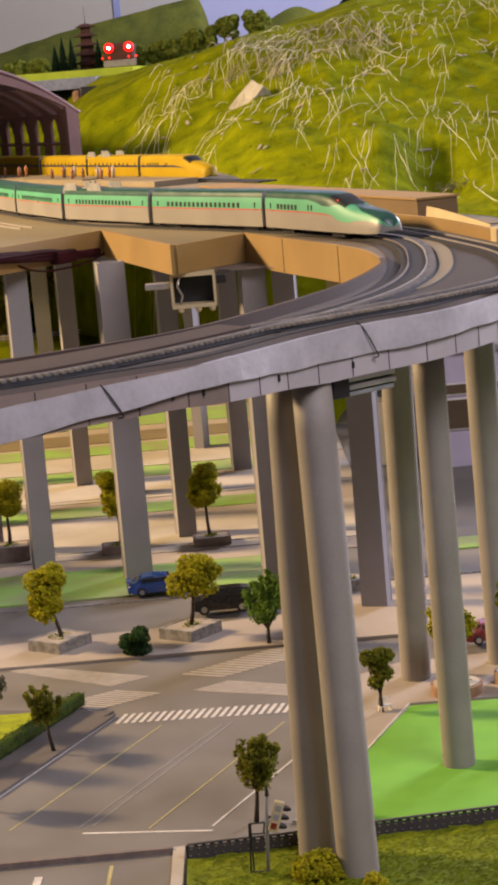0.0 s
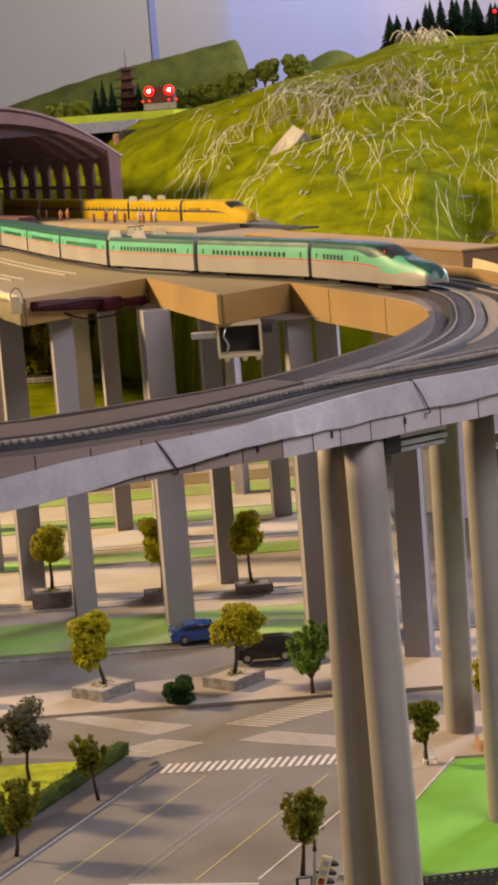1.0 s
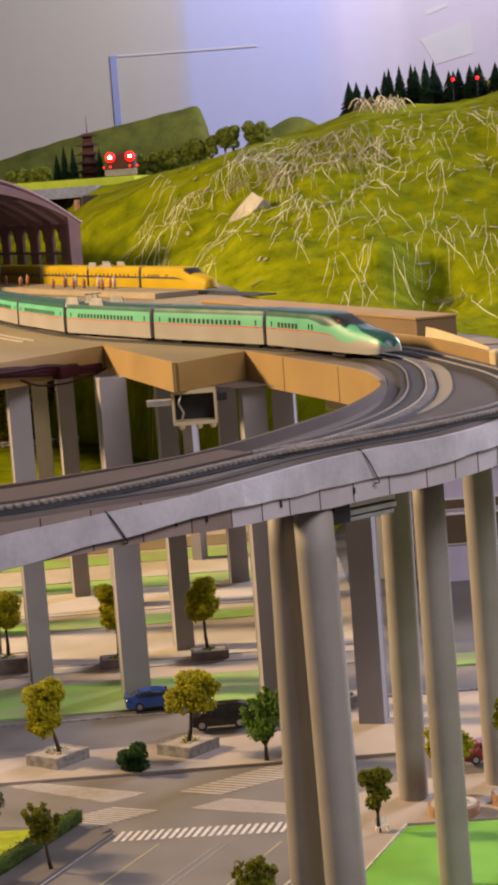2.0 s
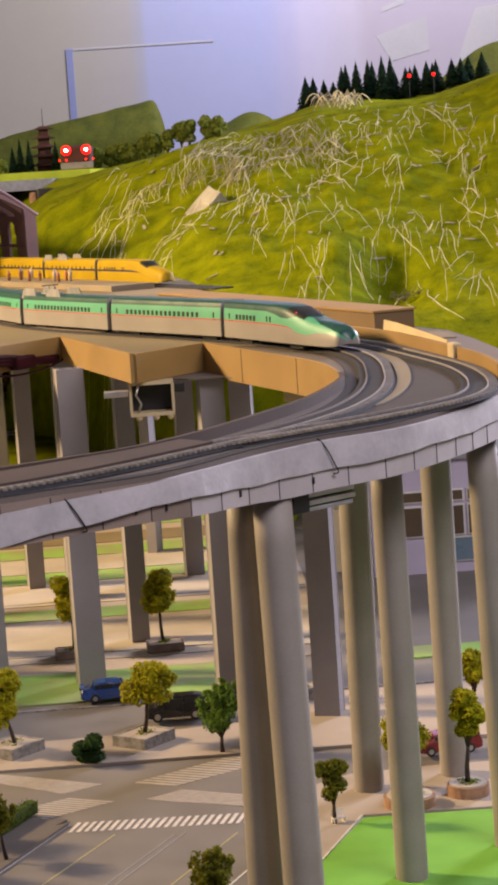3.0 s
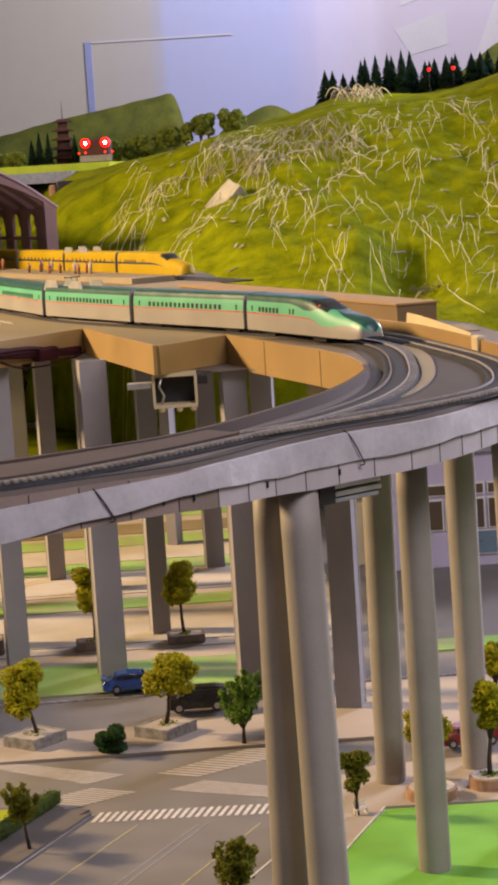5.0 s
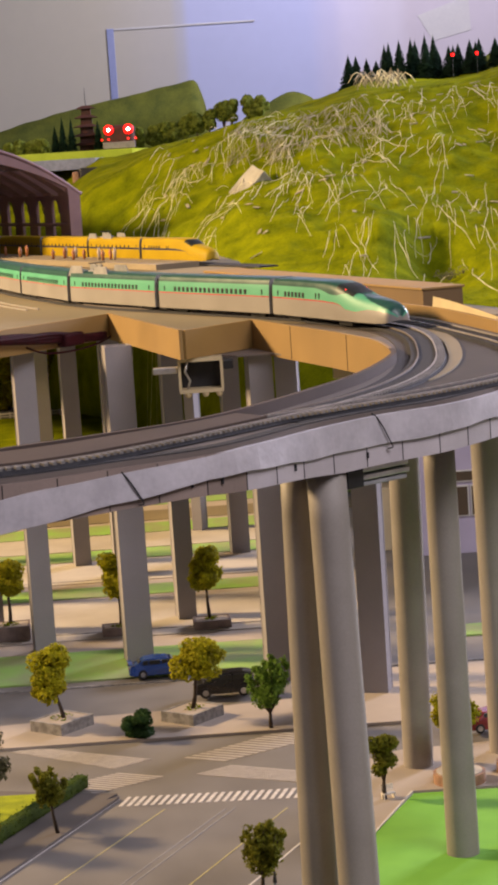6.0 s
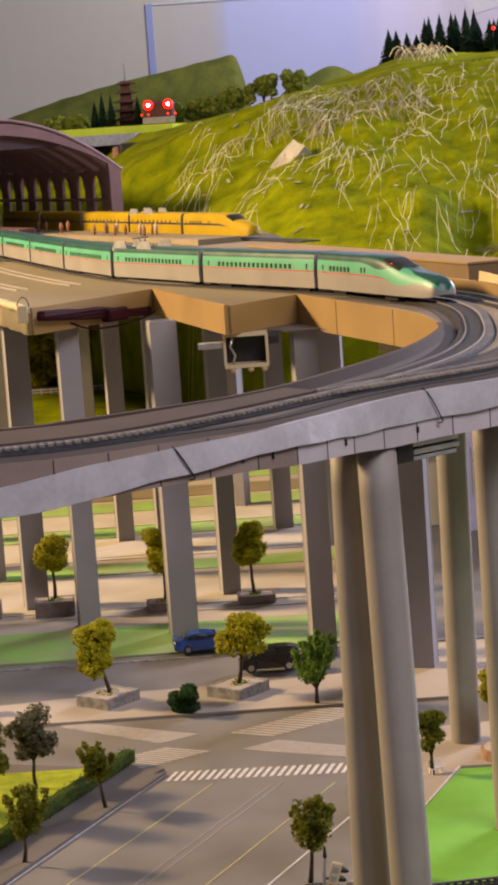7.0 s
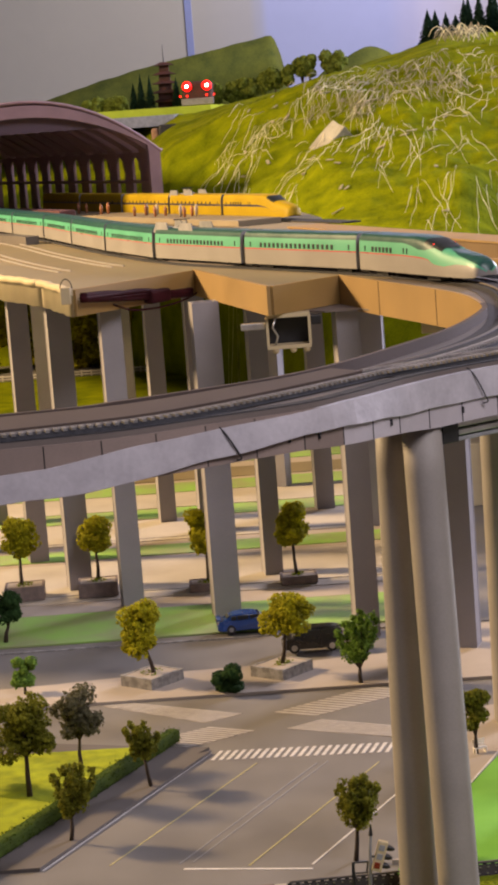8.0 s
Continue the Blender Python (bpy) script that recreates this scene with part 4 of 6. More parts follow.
                for i in range(4):
                    bm.faces.new((vs[i], vt[i], vt[(i + 1) % 4], vs[(i + 1) % 4]))
                bmesh.ops.recalc_face_normals(bm, faces=bm.faces)
                part("noise_shield", bm, M["grey"], ob, "grey trapezoid roof shield")
        xx = length * 0.21
        for side in (1, -1):
            part("pantograph_arm", tube(bmesh.new(), [(xx - 0.01, side * 0.004, height + 0.003), (xx + 0.006, side * 0.004, height + 0.010), (xx - 0.004, side * 0.004, height + 0.014)], 0.0007, 6), M["dark"], ob)
        part("pantograph_head", tube(bmesh.new(), [(xx - 0.004, -0.012, height + 0.0135), (xx - 0.004, 0.012, height + 0.0135)], 0.0008, 6), M["dark"], ob)
    return ob


GREEN = (M["train_green"], M["train_roof"], M["train_white"], M["train_pink"])
# arc length at which the tail's tip stands
tip = min(range(len(line)), key=lambda i: (line[i] - Vector((0.219, 2.195, 0))).length) * 0.012
# the track runs towards the far yard, so cars follow at growing arc length
s0 = tip
for i in range(8):
    length = 0.292 if i == 0 else 0.285
    a, b = along(line, s0 + length), along(line, s0)
    train_car("bullet_train_car", a, b, "turquoise and white bullet train end car with long nose" if i == 0 else "turquoise over white bullet train car with red stripe", "green bullet train", GREEN, nose=0.168 if i == 0 else 0.0, pantograph=(i == 2), windows=6 if i == 0 else 17)
    s0 += length

# ---- yellow inspection train at the platform ----
YEL = (M["yellow"], M["yellow"], M["yellow"], M["blue_band"])
ydir = Vector((-0.40, 0.917, 0))
y0 = Vector((0.038, 3.882, 0))
for i in range(5):
    length = 0.30 if i == 0 else 0.285
    train_car("yellow_train_car", y0 + ydir * length, y0, "yellow inspection train end car with pointed nose" if i == 0 else "yellow inspection train car with dark band", "yellow inspection train", YEL, nose=0.13 if i == 0 else 0.0, windows=5 if i == 0 else 9, pantograph=(i == 1))
    y0 = y0 + ydir * length


# ---- hill side ----
RIDGE = [(-1.5, 0.40), (-0.60, 0.42), (-0.40, 0.45), (-0.25, 0.522), (-0.102, 0.603), (0.058, 0.647), (0.142, 0.668), (0.227, 0.682), (0.341, 0.698), (0.427, 0.722), (0.552, 0.733), (0.637, 0.738), (0.780, 0.752), (0.838, 0.768), (0.90, 0.80), (1.2, 0.90), (2.2, 0.92)]


def hill_z(x, y):
    top = interp(x, RIDGE)
    foot = interp(x, [(-1.5, 5.9), (-0.42, 5.5), (-0.24, 5.1), (-0.12, 4.82), (0.03, 4.30), (0.15, 3.98), (0.30, 3.74), (2.2, 3.50)])
    base = interp(x, [(-1.5, 0.36), (-0.1, 0.37), (0.15, 0.35), (0.3, 0.31), (0.6, 0.27), (2.2, 0.24)])
    crest = max(5.4, foot + 0.3)
    t = (y - foot) / (crest - foot)
    if t < 0:
        return base + t * 1.1
    if t < 1:
        z = base + (top - base) * t ** 0.88
    else:
        z = top + (interp(x, [(-1.5, 0.62), (-0.2, 0.62), (0.1, 0.66), (0.5, 0.765), (0.75, 0.775), (1.0, 0.81), (2.2, 0.95)]) - top) * min(1.0, (y - crest) / 0.75)
    lump = noise.noise(Vector((x * 3.1, y * 2.3, 0.3))) * 0.042 + noise.noise(Vector((x * 8, y * 6, 1.7))) * 0.018 + noise.noise(Vector((x * 24, y * 18, 4.0))) * 0.010 + noise.noise(Vector((x * 60, y * 44, 7.0))) * 0.004
    fade = min(1.0, max(0.0, t) * 3) * (1.0 if t < 0.85 else 0.35)
    hollow = 0.044 * math.exp(-((x - 0.365) ** 2 + ((y - 4.16) * 0.5) ** 2) / 0.0034) - 0.060 * math.exp(-((x - 0.455) ** 2 + ((y - 4.03) * 0.5) ** 2) / 0.0065)
    return z + lump * fade + hollow


hill = tagged(part("hillside", heights(-1.5, 2.2, 3.45, 7.4, 420, 420, hill_z), M["hill"], smooth=True), "grassy yellow-green model hillside strewn with straw", "hill", kind="structure")
# upper meadow behind the station with its edge
slab("meadow", [(-2.6, 6.15), (-0.55, 6.15), (-0.16, 6.35), (-0.05, 7.3), (-2.6, 7.3)], 0.60, 0.637, M["meadow"], "bright green meadow plateau behind the station", "grass")
slab("meadow_edge", [(-2.6, 5.95), (-0.62, 5.95), (-0.26, 6.10), (-0.24, 6.26), (-2.6, 6.14)], 0.585, 0.615, M["grey"], "dark grey ledge in front of the meadow", "ledge")
cv = thing("culvert", "dark culvert mouth beside the ledge", "culvert", kind="structure")
part("mouth", boxed(-0.298, -0.236, 5.93, 6.05, 0.535, 0.588, 0.006), M["dark"], cv)
part("bank", boxed(-0.318, -0.299, 5.93, 6.05, 0.535, 0.580, 0.006), M["brick"], cv)
rng = random.Random(5)


def straws(name, count, area, seedling, label, mat, width=(0.0003, 0.0008), reach=(0.02, 0.125)):
    """Bunches of strands that hang down the slope from a common root."""
    bm = bmesh.new()
    r = random.Random(seedling)
    for _ in range(count):
        x, y = r.uniform(area[0], area[1]), r.uniform(area[2], area[3])
        head = r.gauss(-0.42, 0.28)
        for _ in range(r.randint(1, 4)):
            px, py = x + r.gauss(0, 0.012), y + r.gauss(0, 0.03)
            ln = r.uniform(*reach)
            w = r.uniform(*width)
            pts = []
            ang = -math.pi / 2 + head + r.gauss(0, 0.28)
            n = 11
            bend, wave = r.gauss(0, 0.06), r.uniform(0, 6)
            arc = r.uniform(0.1, 1.0)
            for k in range(n + 1):
                lift = 0.004 + 0.013 * math.sin(math.pi * k / n) * arc
                pts.append(Vector((px, py, hill_z(px, py) + lift)))
                ang += bend + 0.20 * math.sin(wave + k * 1.3)
                px += math.cos(ang) * ln / n * 0.75
                py += math.sin(ang) * ln / n * 2.4
            tube(bm, pts, [w * (1 - 0.5 * abs(2 * k / n - 1)) for k in range(n + 1)], 4, cap=False)
    return tagged(part(name, bm, mat), label, "straw", kind="stuff")


straws("straw_strands", 150, (0.20, 0.90, 3.95, 5.40), 3, "pale shiny straw strands hanging down the hillside", M["straw"])
straws("straw_strands", 58, (-0.12, 0.32, 4.4, 5.30), 18, "pale shiny straw strands below the boulder", M["straw"])
straws("straw_strands", 26, (-0.12, 0.60, 5.0, 5.45), 8, "pale shiny straw strands near the ridge", M["straw"], reach=(0.03, 0.09))
straws("dry_twigs", 90, (0.12, 0.46, 5.02, 5.42), 28, "grey dry twigs matted on the upper slope", M["twig"], (0.0005, 0.0010), (0.03, 0.10))


moss = bmesh.new()
r = random.Random(2)
for _ in range(26000):
    x, y = r.uniform(-0.32, 1.25), r.uniform(3.7, 5.6)
    c = Vector((x, y, hill_z(x, y) + r.uniform(0.0, 0.0010)))
    slope = Vector((hill_z(x - 0.01, y) - hill_z(x + 0.01, y), hill_z(x, y - 0.01) - hill_z(x, y + 0.01), 0.02)).normalized()
    n = (slope + Vector((r.gauss(0, 0.15), r.gauss(0, 0.15), r.gauss(0, 0.1)))).normalized()
    a = Matrix.Rotation(r.uniform(0, 6.28), 3, n) @ n.orthogonal().normalized()
    b = n.cross(a)
    s = r.uniform(0.002, 0.0048)
    moss.faces.new([moss.verts.new(c + a * s), moss.verts.new(c + b * s * r.uniform(0.4, 1)), moss.verts.new(c - a * s * r.uniform(0.6, 1)), moss.verts.new(c - b * s * r.uniform(0.4, 1))])
tagged(part("hill_moss", moss, M["hill"]), "mossy yellow-green turf flakes on the hillside", "grass", kind="stuff")

# beige paper flakes scattered over the turf
fk = bmesh.new()
r = random.Random(31)
for _ in range(90):
    x, y = r.uniform(-0.1, 1.1), r.uniform(4.0, 5.4)
    slope = Vector((hill_z(x - 0.01, y) - hill_z(x + 0.01, y), hill_z(x, y - 0.01) - hill_z(x, y + 0.01), 0.02)).normalized()
    c = Vector((x, y, hill_z(x, y))) + slope * 0.003
    a = Matrix.Rotation(r.gauss(0.6, 0.7), 3, slope) @ slope.cross(Vector((0, 1, 0))).normalized()
    b = slope.cross(a)
    s_, w_ = r.uniform(0.006, 0.015), r.uniform(0.002, 0.005)
    lo = [fk.verts.new(c + a * u * s_ + b * v * w_) for u, v in ((-1, -0.7), (0.9, -1), (1, 0.8), (-0.8, 1))]
    hi = [fk.verts.new(v.co + slope * 0.0012) for v in lo]
    fk.faces.new(hi)
    for i in range(4):
        fk.faces.new((lo[i], lo[(i + 1) % 4], hi[(i + 1) % 4], hi[i]))
tagged(part("dry_flakes", fk, M["twig"]), "beige dry flakes lying on the turf", "debris", kind="stuff")
tf = bmesh.new()
for i in range(7):
    x, y = 0.4845 + r.gauss(0, 0.016), 4.005 + r.gauss(0, 0.02)
    clumps(tf, (x, y, hill_z(x, y) + 0.014), 0.011, 26, 0.0016, r, flat=0.8, leaves=3)
tagged(part("dry_tuft", tf, M["leaf_grey"]), "pale dry flowering tuft low on the hillside", "grass", kind="stuff")

# pale boulder
rk = bmesh.new()
box(rk, -0.042, 0.042, -0.028, 0.028, -0.0165, 0.0165, 0.002)
bmesh.ops.subdivide_edges(rk, edges=rk.edges, cuts=2, use_grid_fill=True)
for v in rk.verts:
    v.co += Vector((1, 1, 1)) * noise.noise(v.co * 30) * 0.004 + Vector((0, 0, 0.12 * v.co.x * (v.co.z > 0)))
rk.transform(Matrix.Translation((0.136, 4.775, 0.522)) @ Euler((0.30, -0.68, 0.25)).to_matrix().to_4x4())
tagged(part("boulder", rk, M["rock"]), "pale grey flat-sided boulder on the hillside", "rock")

# bleached branch pile on the ridge
pile = thing("branch_pile", "bleached dry branch pile on the ridge", "branches")
r = random.Random(12)
for _ in range(46):
    x = r.uniform(0.465, 0.550)
    p0 = Vector((x, 5.5 + r.uniform(-0.1, 0.1), 0.735 + r.uniform(0, 0.02)))
    ang = r.uniform(0, 3.14)
    ln = r.uniform(0.03, 0.06)
    pts = [p0 + Vector((math.cos(ang) * ln * t, r.uniform(-0.01, 0.01), 0.026 * math.sin(3.1 * t) + 0.006 * r.random())) for t in (0, 0.25, 0.5, 0.75, 1)]
    part("branch", tube(bmesh.new(), pts, [0.0010, 0.0014, 0.0013, 0.0012, 0.0008], 5), M["twig"] if r.random() < 0.6 else M["straw"], pile)


# ---- trees ----
def conifer(x, y, z, h, w, seed):
    r = random.Random(seed)
    ob = thing("conifer", "slim dark green model conifer on the hill", "tree", "conifers on the ridge", at=(x, y, z))
    part("trunk", tube(bmesh.new(), [(0, 0, -0.01), (0, 0, h * 0.9)], [w * 0.10, 0.0005], 6), M["bark"], ob)
    bm = bmesh.new()
    for k in range(26):
        t = k / 25
        zz, rad = h * (0.08 + 0.92 * t), w * (1 - t) ** 0.9 * r.uniform(0.8, 1.1) + 0.0008
        for j in range(9):
            a = 6.283 * (j + r.random()) / 9
            o = Vector((math.cos(a), math.sin(a), 0))
            side = Vector((-o.y, o.x, 0)) * rad * 0.42
            bm.faces.new([bm.verts.new(Vector((0, 0, zz + h * 0.05))), bm.verts.new(o * rad - side + Vector((0, 0, zz - h * 0.02))), bm.verts.new(o * rad * 1.15 + Vector((0, 0, zz - h * 0.045))), bm.verts.new(o * rad + side + Vector((0, 0, zz - h * 0.02)))])
    part("crown", bm, M["conifer"], ob)
    return ob


TIPS = [(0.480, 0.857), (0.506, 0.856), (0.541, 0.850), (0.560, 0.838), (0.590, 0.882), (0.607, 0.890), (0.628, 0.891), (0.667, 0.896), (0.685, 0.892), (0.703, 0.902), (0.733, 0.900), (0.749, 0.866), (0.771, 0.866), (0.790, 0.868), (0.811, 0.877), (0.832, 0.879), (0.856, 0.876), (0.873, 0.887), (0.906, 0.882), (0.939, 0.886), (0.969, 0.893), (0.994, 0.896)]
for i, (x, z1) in enumerate(TIPS):
    z0 = interp(x, [(0.47, 0.755), (0.72, 0.767), (0.99, 0.807)])
    conifer(x, 6.25 + 0.05 * ((i * 7) % 3), z0, z1 - z0, 0.029, i)


def lumpy_tree(name, x, y, z, h, crown, mat, label, seed, lean=(0, 0), stem=0.45, tr=0.0028, squash=1.0, n=None, leaf=0.0034, lobes=7, group="", category="tree", loose=0.0):
    """Trunk with forked limbs and a crown of several uneven leaf lumps."""
    r = random.Random(seed)
    ob = thing(name, label, category, group, at=(x, y, z))
    top = Vector((lean[0], lean[1], h * 0.62))
    fork = Vector((lean[0] * 0.55, lean[1] * 0.55, h * stem))
    bm = bmesh.new()
    tube(bm, [(0, 0, -0.003), fork * 0.5 + Vector((r.uniform(-1, 1) * 0.0015, 0, 0)), fork, top], [tr * 1.25, tr, tr * 0.8, tr * 0.4], 8)
    cents = []
    lobes = lobes + 5
    for i in range(lobes):
        a = 2.399 * i + r.random() * 0.8
        q = r.uniform(0.20, 0.60 + 0.25 * loose) * crown
        c = Vector((lean[0] + math.cos(a) * q, lean[1] + math.sin(a) * q, h - crown * squash - (crown * squash * 0.75 * r.uniform(-1.0, 1.0))))
        cents.append(c)
        tube(bm, [fork, fork.lerp(c, 0.5) + Vector((0, 0, 0.003)), c], [tr * 0.55, tr * 0.4, tr * 0.15], 5)
    cents.append(Vector((lean[0], lean[1], h - crown * 0.5 * squash)))
    cents.append(Vector((lean[0], lean[1], h - crown * 1.05 * squash)))
    cents.append(Vector((lean[0] * 0.8, lean[1] * 0.8, h - crown * 1.5 * squash)))
    part("trunk", bm, M["bark"], ob, smooth=True)
    cr = bmesh.new()
    for c in cents:
        clumps(cr, c, crown * r.uniform(0.38 - 0.06 * loose, 0.62 - 0.12 * loose), int((n or 70) * (0.95 - 0.3 * loose)), leaf, r, flat=0.95 * squash if squash < 1 else 0.9)
    part("crown", cr, mat, ob)
    return ob


def vase_tree(name, x, y, z, h, spread, mat, label, seed, lean=(0, 0), stem=0.35, tr=0.0018, limbs=9, leaf=0.0015, lump=0.0050, n=30):
    """Low fork, limbs that fan upwards, and leaf tufts strung along each limb."""
    r = random.Random(seed)
    ob = thing(name, label, "tree", at=(x, y, z))
    fork = Vector((lean[0] * 0.5, lean[1] * 0.5, h * stem))
    wood, cr = bmesh.new(), bmesh.new()
    tube(wood, [(0, 0, -0.003), fork * 0.5 + Vector((r.uniform(-1, 1) * 0.001, 0, 0)), fork], [tr * 1.25, tr, tr * 0.85], 8)
    for i in range(limbs):
        a, u = 2.399 * i + r.uniform(-0.3, 0.3), ((i + 0.5) / limbs) ** 0.6
        tip = Vector((lean[0] + math.cos(a) * spread * u, lean[1] + math.sin(a) * spread * u, h * (1.0 - 0.26 * u * r.uniform(0.3, 1.3))))
        mid = fork.lerp(tip, 0.5) + Vector((math.cos(a), math.sin(a), 0)) * spread * 0.22 * u
        limb = smooth_line([tuple(fork), tuple(mid), tuple(tip)], 0.002)
        tube(wood, limb, [tr * (0.55 - 0.42 * k / (len(limb) - 1)) for k in range(len(limb))], 5)
        for k in range(6):
            t = 0.34 + 0.66 * k / 5
            c = limb[min(len(limb) - 1, int(t * (len(limb) - 1)))] + Vector((r.uniform(-1, 1), r.uniform(-1, 1), r.uniform(-0.5, 0.5))) * lump * 0.5
            clumps(cr, c, lump * r.uniform(0.6, 1.15) * (1.1 - 0.45 * t), n, leaf, r, flat=1.3, leaves=4)
    part("trunk", wood, M["bark"], ob, smooth=True)
    part("crown", cr, mat, ob)
    return ob


# pagoda with its trees, signal train, back trees
pg = thing("pagoda", "dark red wooden five-tier model pagoda with thin spire", "pagoda", at=(-0.300, 6.62, 0.637))
zz = 0.0
for k in range(5):
    s = 0.040 - 0.0042 * k
    part("storey", boxed(-s * 0.62, s * 0.62, -s * 0.62, s * 0.62, zz, zz + 0.020), M["pagoda"], pg)
    bm = bmesh.new()
    lo = [bm.verts.new((sx * s * 1.32, sy * s * 1.32, zz + 0.0195)) for sx, sy in ((-1, -1), (1, -1), (1, 1), (-1, 1))]
    hi = [bm.verts.new((sx * s * 0.5, sy * s * 0.5, zz + 0.029)) for sx, sy in ((-1, -1), (1, -1), (1, 1), (-1, 1))]
    bm.faces.new(lo[::-1]), bm.faces.new(hi)
    for i in range(4):
        bm.faces.new((lo[i], lo[(i + 1) % 4], hi[(i + 1) % 4], hi[i]))
    part("tier_roof", bm, M["pagoda"], pg)
    zz += 0.0275
part("spire", tube(bmesh.new(), [(0, 0, zz - 0.004), (0, 0, zz + 0.055)], [0.0022, 0.0008], 6), M["dark"], pg)
for i, (x, h) in enumerate(((-0.372, 0.105), (-0.345, 0.10), (-0.395, 0.08), (-0.265, 0.09))):
    conifer(x, 6.55, 0.637, h, 0.016, 40 + i)
for i, (x, z, h) in enumerate(((-0.55, 0.637, 0.05), (-0.52, 0.637, 0.06), (-0.48, 0.637, 0.055), (-0.45, 0.637, 0.06), (-0.10, 0.65, 0.06), (-0.07, 0.65, 0.075), (-0.04, 0.655, 0.07), (0.0, 0.66, 0.08), (0.035, 0.665, 0.085), (0.075, 0.67, 0.085), (0.12, 0.67, 0.11), (0.145, 0.67, 0.115), (0.20, 0.68, 0.115), (0.235, 0.68, 0.115), (-0.15, 0.645, 0.06))):
    lumpy_tree("bushy_tree", x, 6.72, z, h * 0.82, 0.024, M["leaf_back"], "small soft green bushy tree at the back", 60 + i, n=130, leaf=0.0055, lobes=6, group="back row trees", stem=0.06, squash=1.25)

sg = thing("distant_train", "dark model train front with two glowing red lamps", "train", at=(-0.200, 6.45, 0.637))
part("body", boxed(-0.044, 0.044, 0.0, 0.30, 0.004, 0.072, 0.008), M["pagoda"], sg)
part("skirt", boxed(-0.048, 0.048, -0.004, 0.0, 0.002, 0.022, 0.002), M["grey"], sg)
for x in (-0.029, 0.030):
    # the large sphere imitates the red bloom; only the core is the lamp
    for nm, rad, mt, yy in (("lamp_ring", 0.0145, M["lamp_red"], -0.003), ("lamp_core", 0.0044, M["lamp_core"], -0.0098)):
        bm = bmesh.new()
        bmesh.ops.create_uvsphere(bm, u_segments=16, v_segments=10, radius=rad)
        bm.transform(Matrix.Translation((x, yy, 0.058)) @ Matrix.Diagonal((1, 0.5, 1, 1)))
        part(nm, bm, mt, sg, "glowing red lamp with its halo as a sphere", smooth=True)
for x in (-0.05, -0.03, 0.028, 0.05):
    bm = bmesh.new()
    bmesh.ops.create_uvsphere(bm, u_segments=8, v_segments=6, radius=0.003)
    bmesh.ops.translate(bm, verts=bm.verts, vec=(x, -0.003, 0.030))
    part("small_lamp", bm, M["lamp_dim"], sg)
for i, x in enumerate((0.775, 0.845)):
    lp = thing("red_signal_lamp", "small glowing red lamp with its halo as a sphere between the conifers", "signal lamp", "red lamps in the wood", at=(x, 6.20, 0.775))
    part("post", tube(bmesh.new(), [(0, 0, -0.01), (0, 0, 0.06)], 0.0006, 6), M["dark"], lp)
    bm = bmesh.new()
    bmesh.ops.create_uvsphere(bm, u_segments=10, v_segments=8, radius=0.0048)
    bmesh.ops.translate(bm, verts=bm.verts, vec=(0, -0.003, 0.064))
    part("lens", bm, M["lamp_red"], lp, smooth=True)


# distant cut-out hills in front of the wall
def ridge_board(name, pts, y, z0, label):
    bm = bmesh.new()
    top = smooth_line([(x, z) for x, z in pts], 0.02)
    rows = []
    for q in top:
        rows.append([bm.verts.new((q.x, y + dy, z)) for dy, z in ((-0.25, z0), (-0.20, z0 + (q.y - z0) * 0.35), (-0.10, z0 + (q.y - z0) * 0.75 + 0.004 * noise.noise(Vector((q.x * 9, 1, 0)))), (0.0, q.y + 0.004 * noise.noise(Vector((q.x * 14, 5, 0)))), (0.10, z0))])
    for a, b in zip(rows, rows[1:]):
        for k in range(4):
            bm.faces.new((a[k], b[k], b[k + 1], a[k + 1]))
    return tagged(part(name, bm, M["far_hill"], smooth=True), label, "hill", kind="structure")


ridge_board("far_hill_1", [(-1.9, 0.60), (-1.3, 0.63), (-0.947, 0.719), (-0.705, 0.784), (-0.463, 0.838), (-0.224, 0.880), (0.00, 0.920), (0.045, 0.924), (0.062, 0.90), (0.09, 0.80), (0.11, 0.60)], 9.1, 0.3, "low green hill with a steep end at the back")
ridge_board("far_hill_2", [(0.12, 0.62), (0.25, 0.76), (0.34, 0.806), (0.40, 0.838), (0.461, 0.852), (0.53, 0.825), (0.60, 0.785), (0.9, 0.74)], 9.1, 0.3, "small round green hill at the back")
ridge_board("far_hill_3", [(1.05, 0.70), (1.18, 0.90), (1.30, 0.995), (1.38, 1.04), (1.46, 1.05), (1.56, 1.02), (1.8, 0.98), (2.6, 0.9)], 8.6, 0.3, "rounded green hill at the back on the east side")

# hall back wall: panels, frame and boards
# the panel's colour carries the bluish light
slab("wall_panel", rect(-3.0, 2.6, 10.48, 10.498), -0.9, 3.25, M["light_tinted_wall"], "beige wall with soft bluish light put into its colour", "wall panel")
fr = thing("door_frame", "thin blue painted frame on the back wall", "frame", kind="structure")
part("upright", boxed(-0.352, -0.318, 10.4735, 10.4795, -0.9, 1.245, 0.002), M["blue_frame"], fr)
part("lintel", boxed(-0.317, 0.36, 10.4765, 10.4795, 1.236, 1.245, 0.001), M["hung_board"], fr)
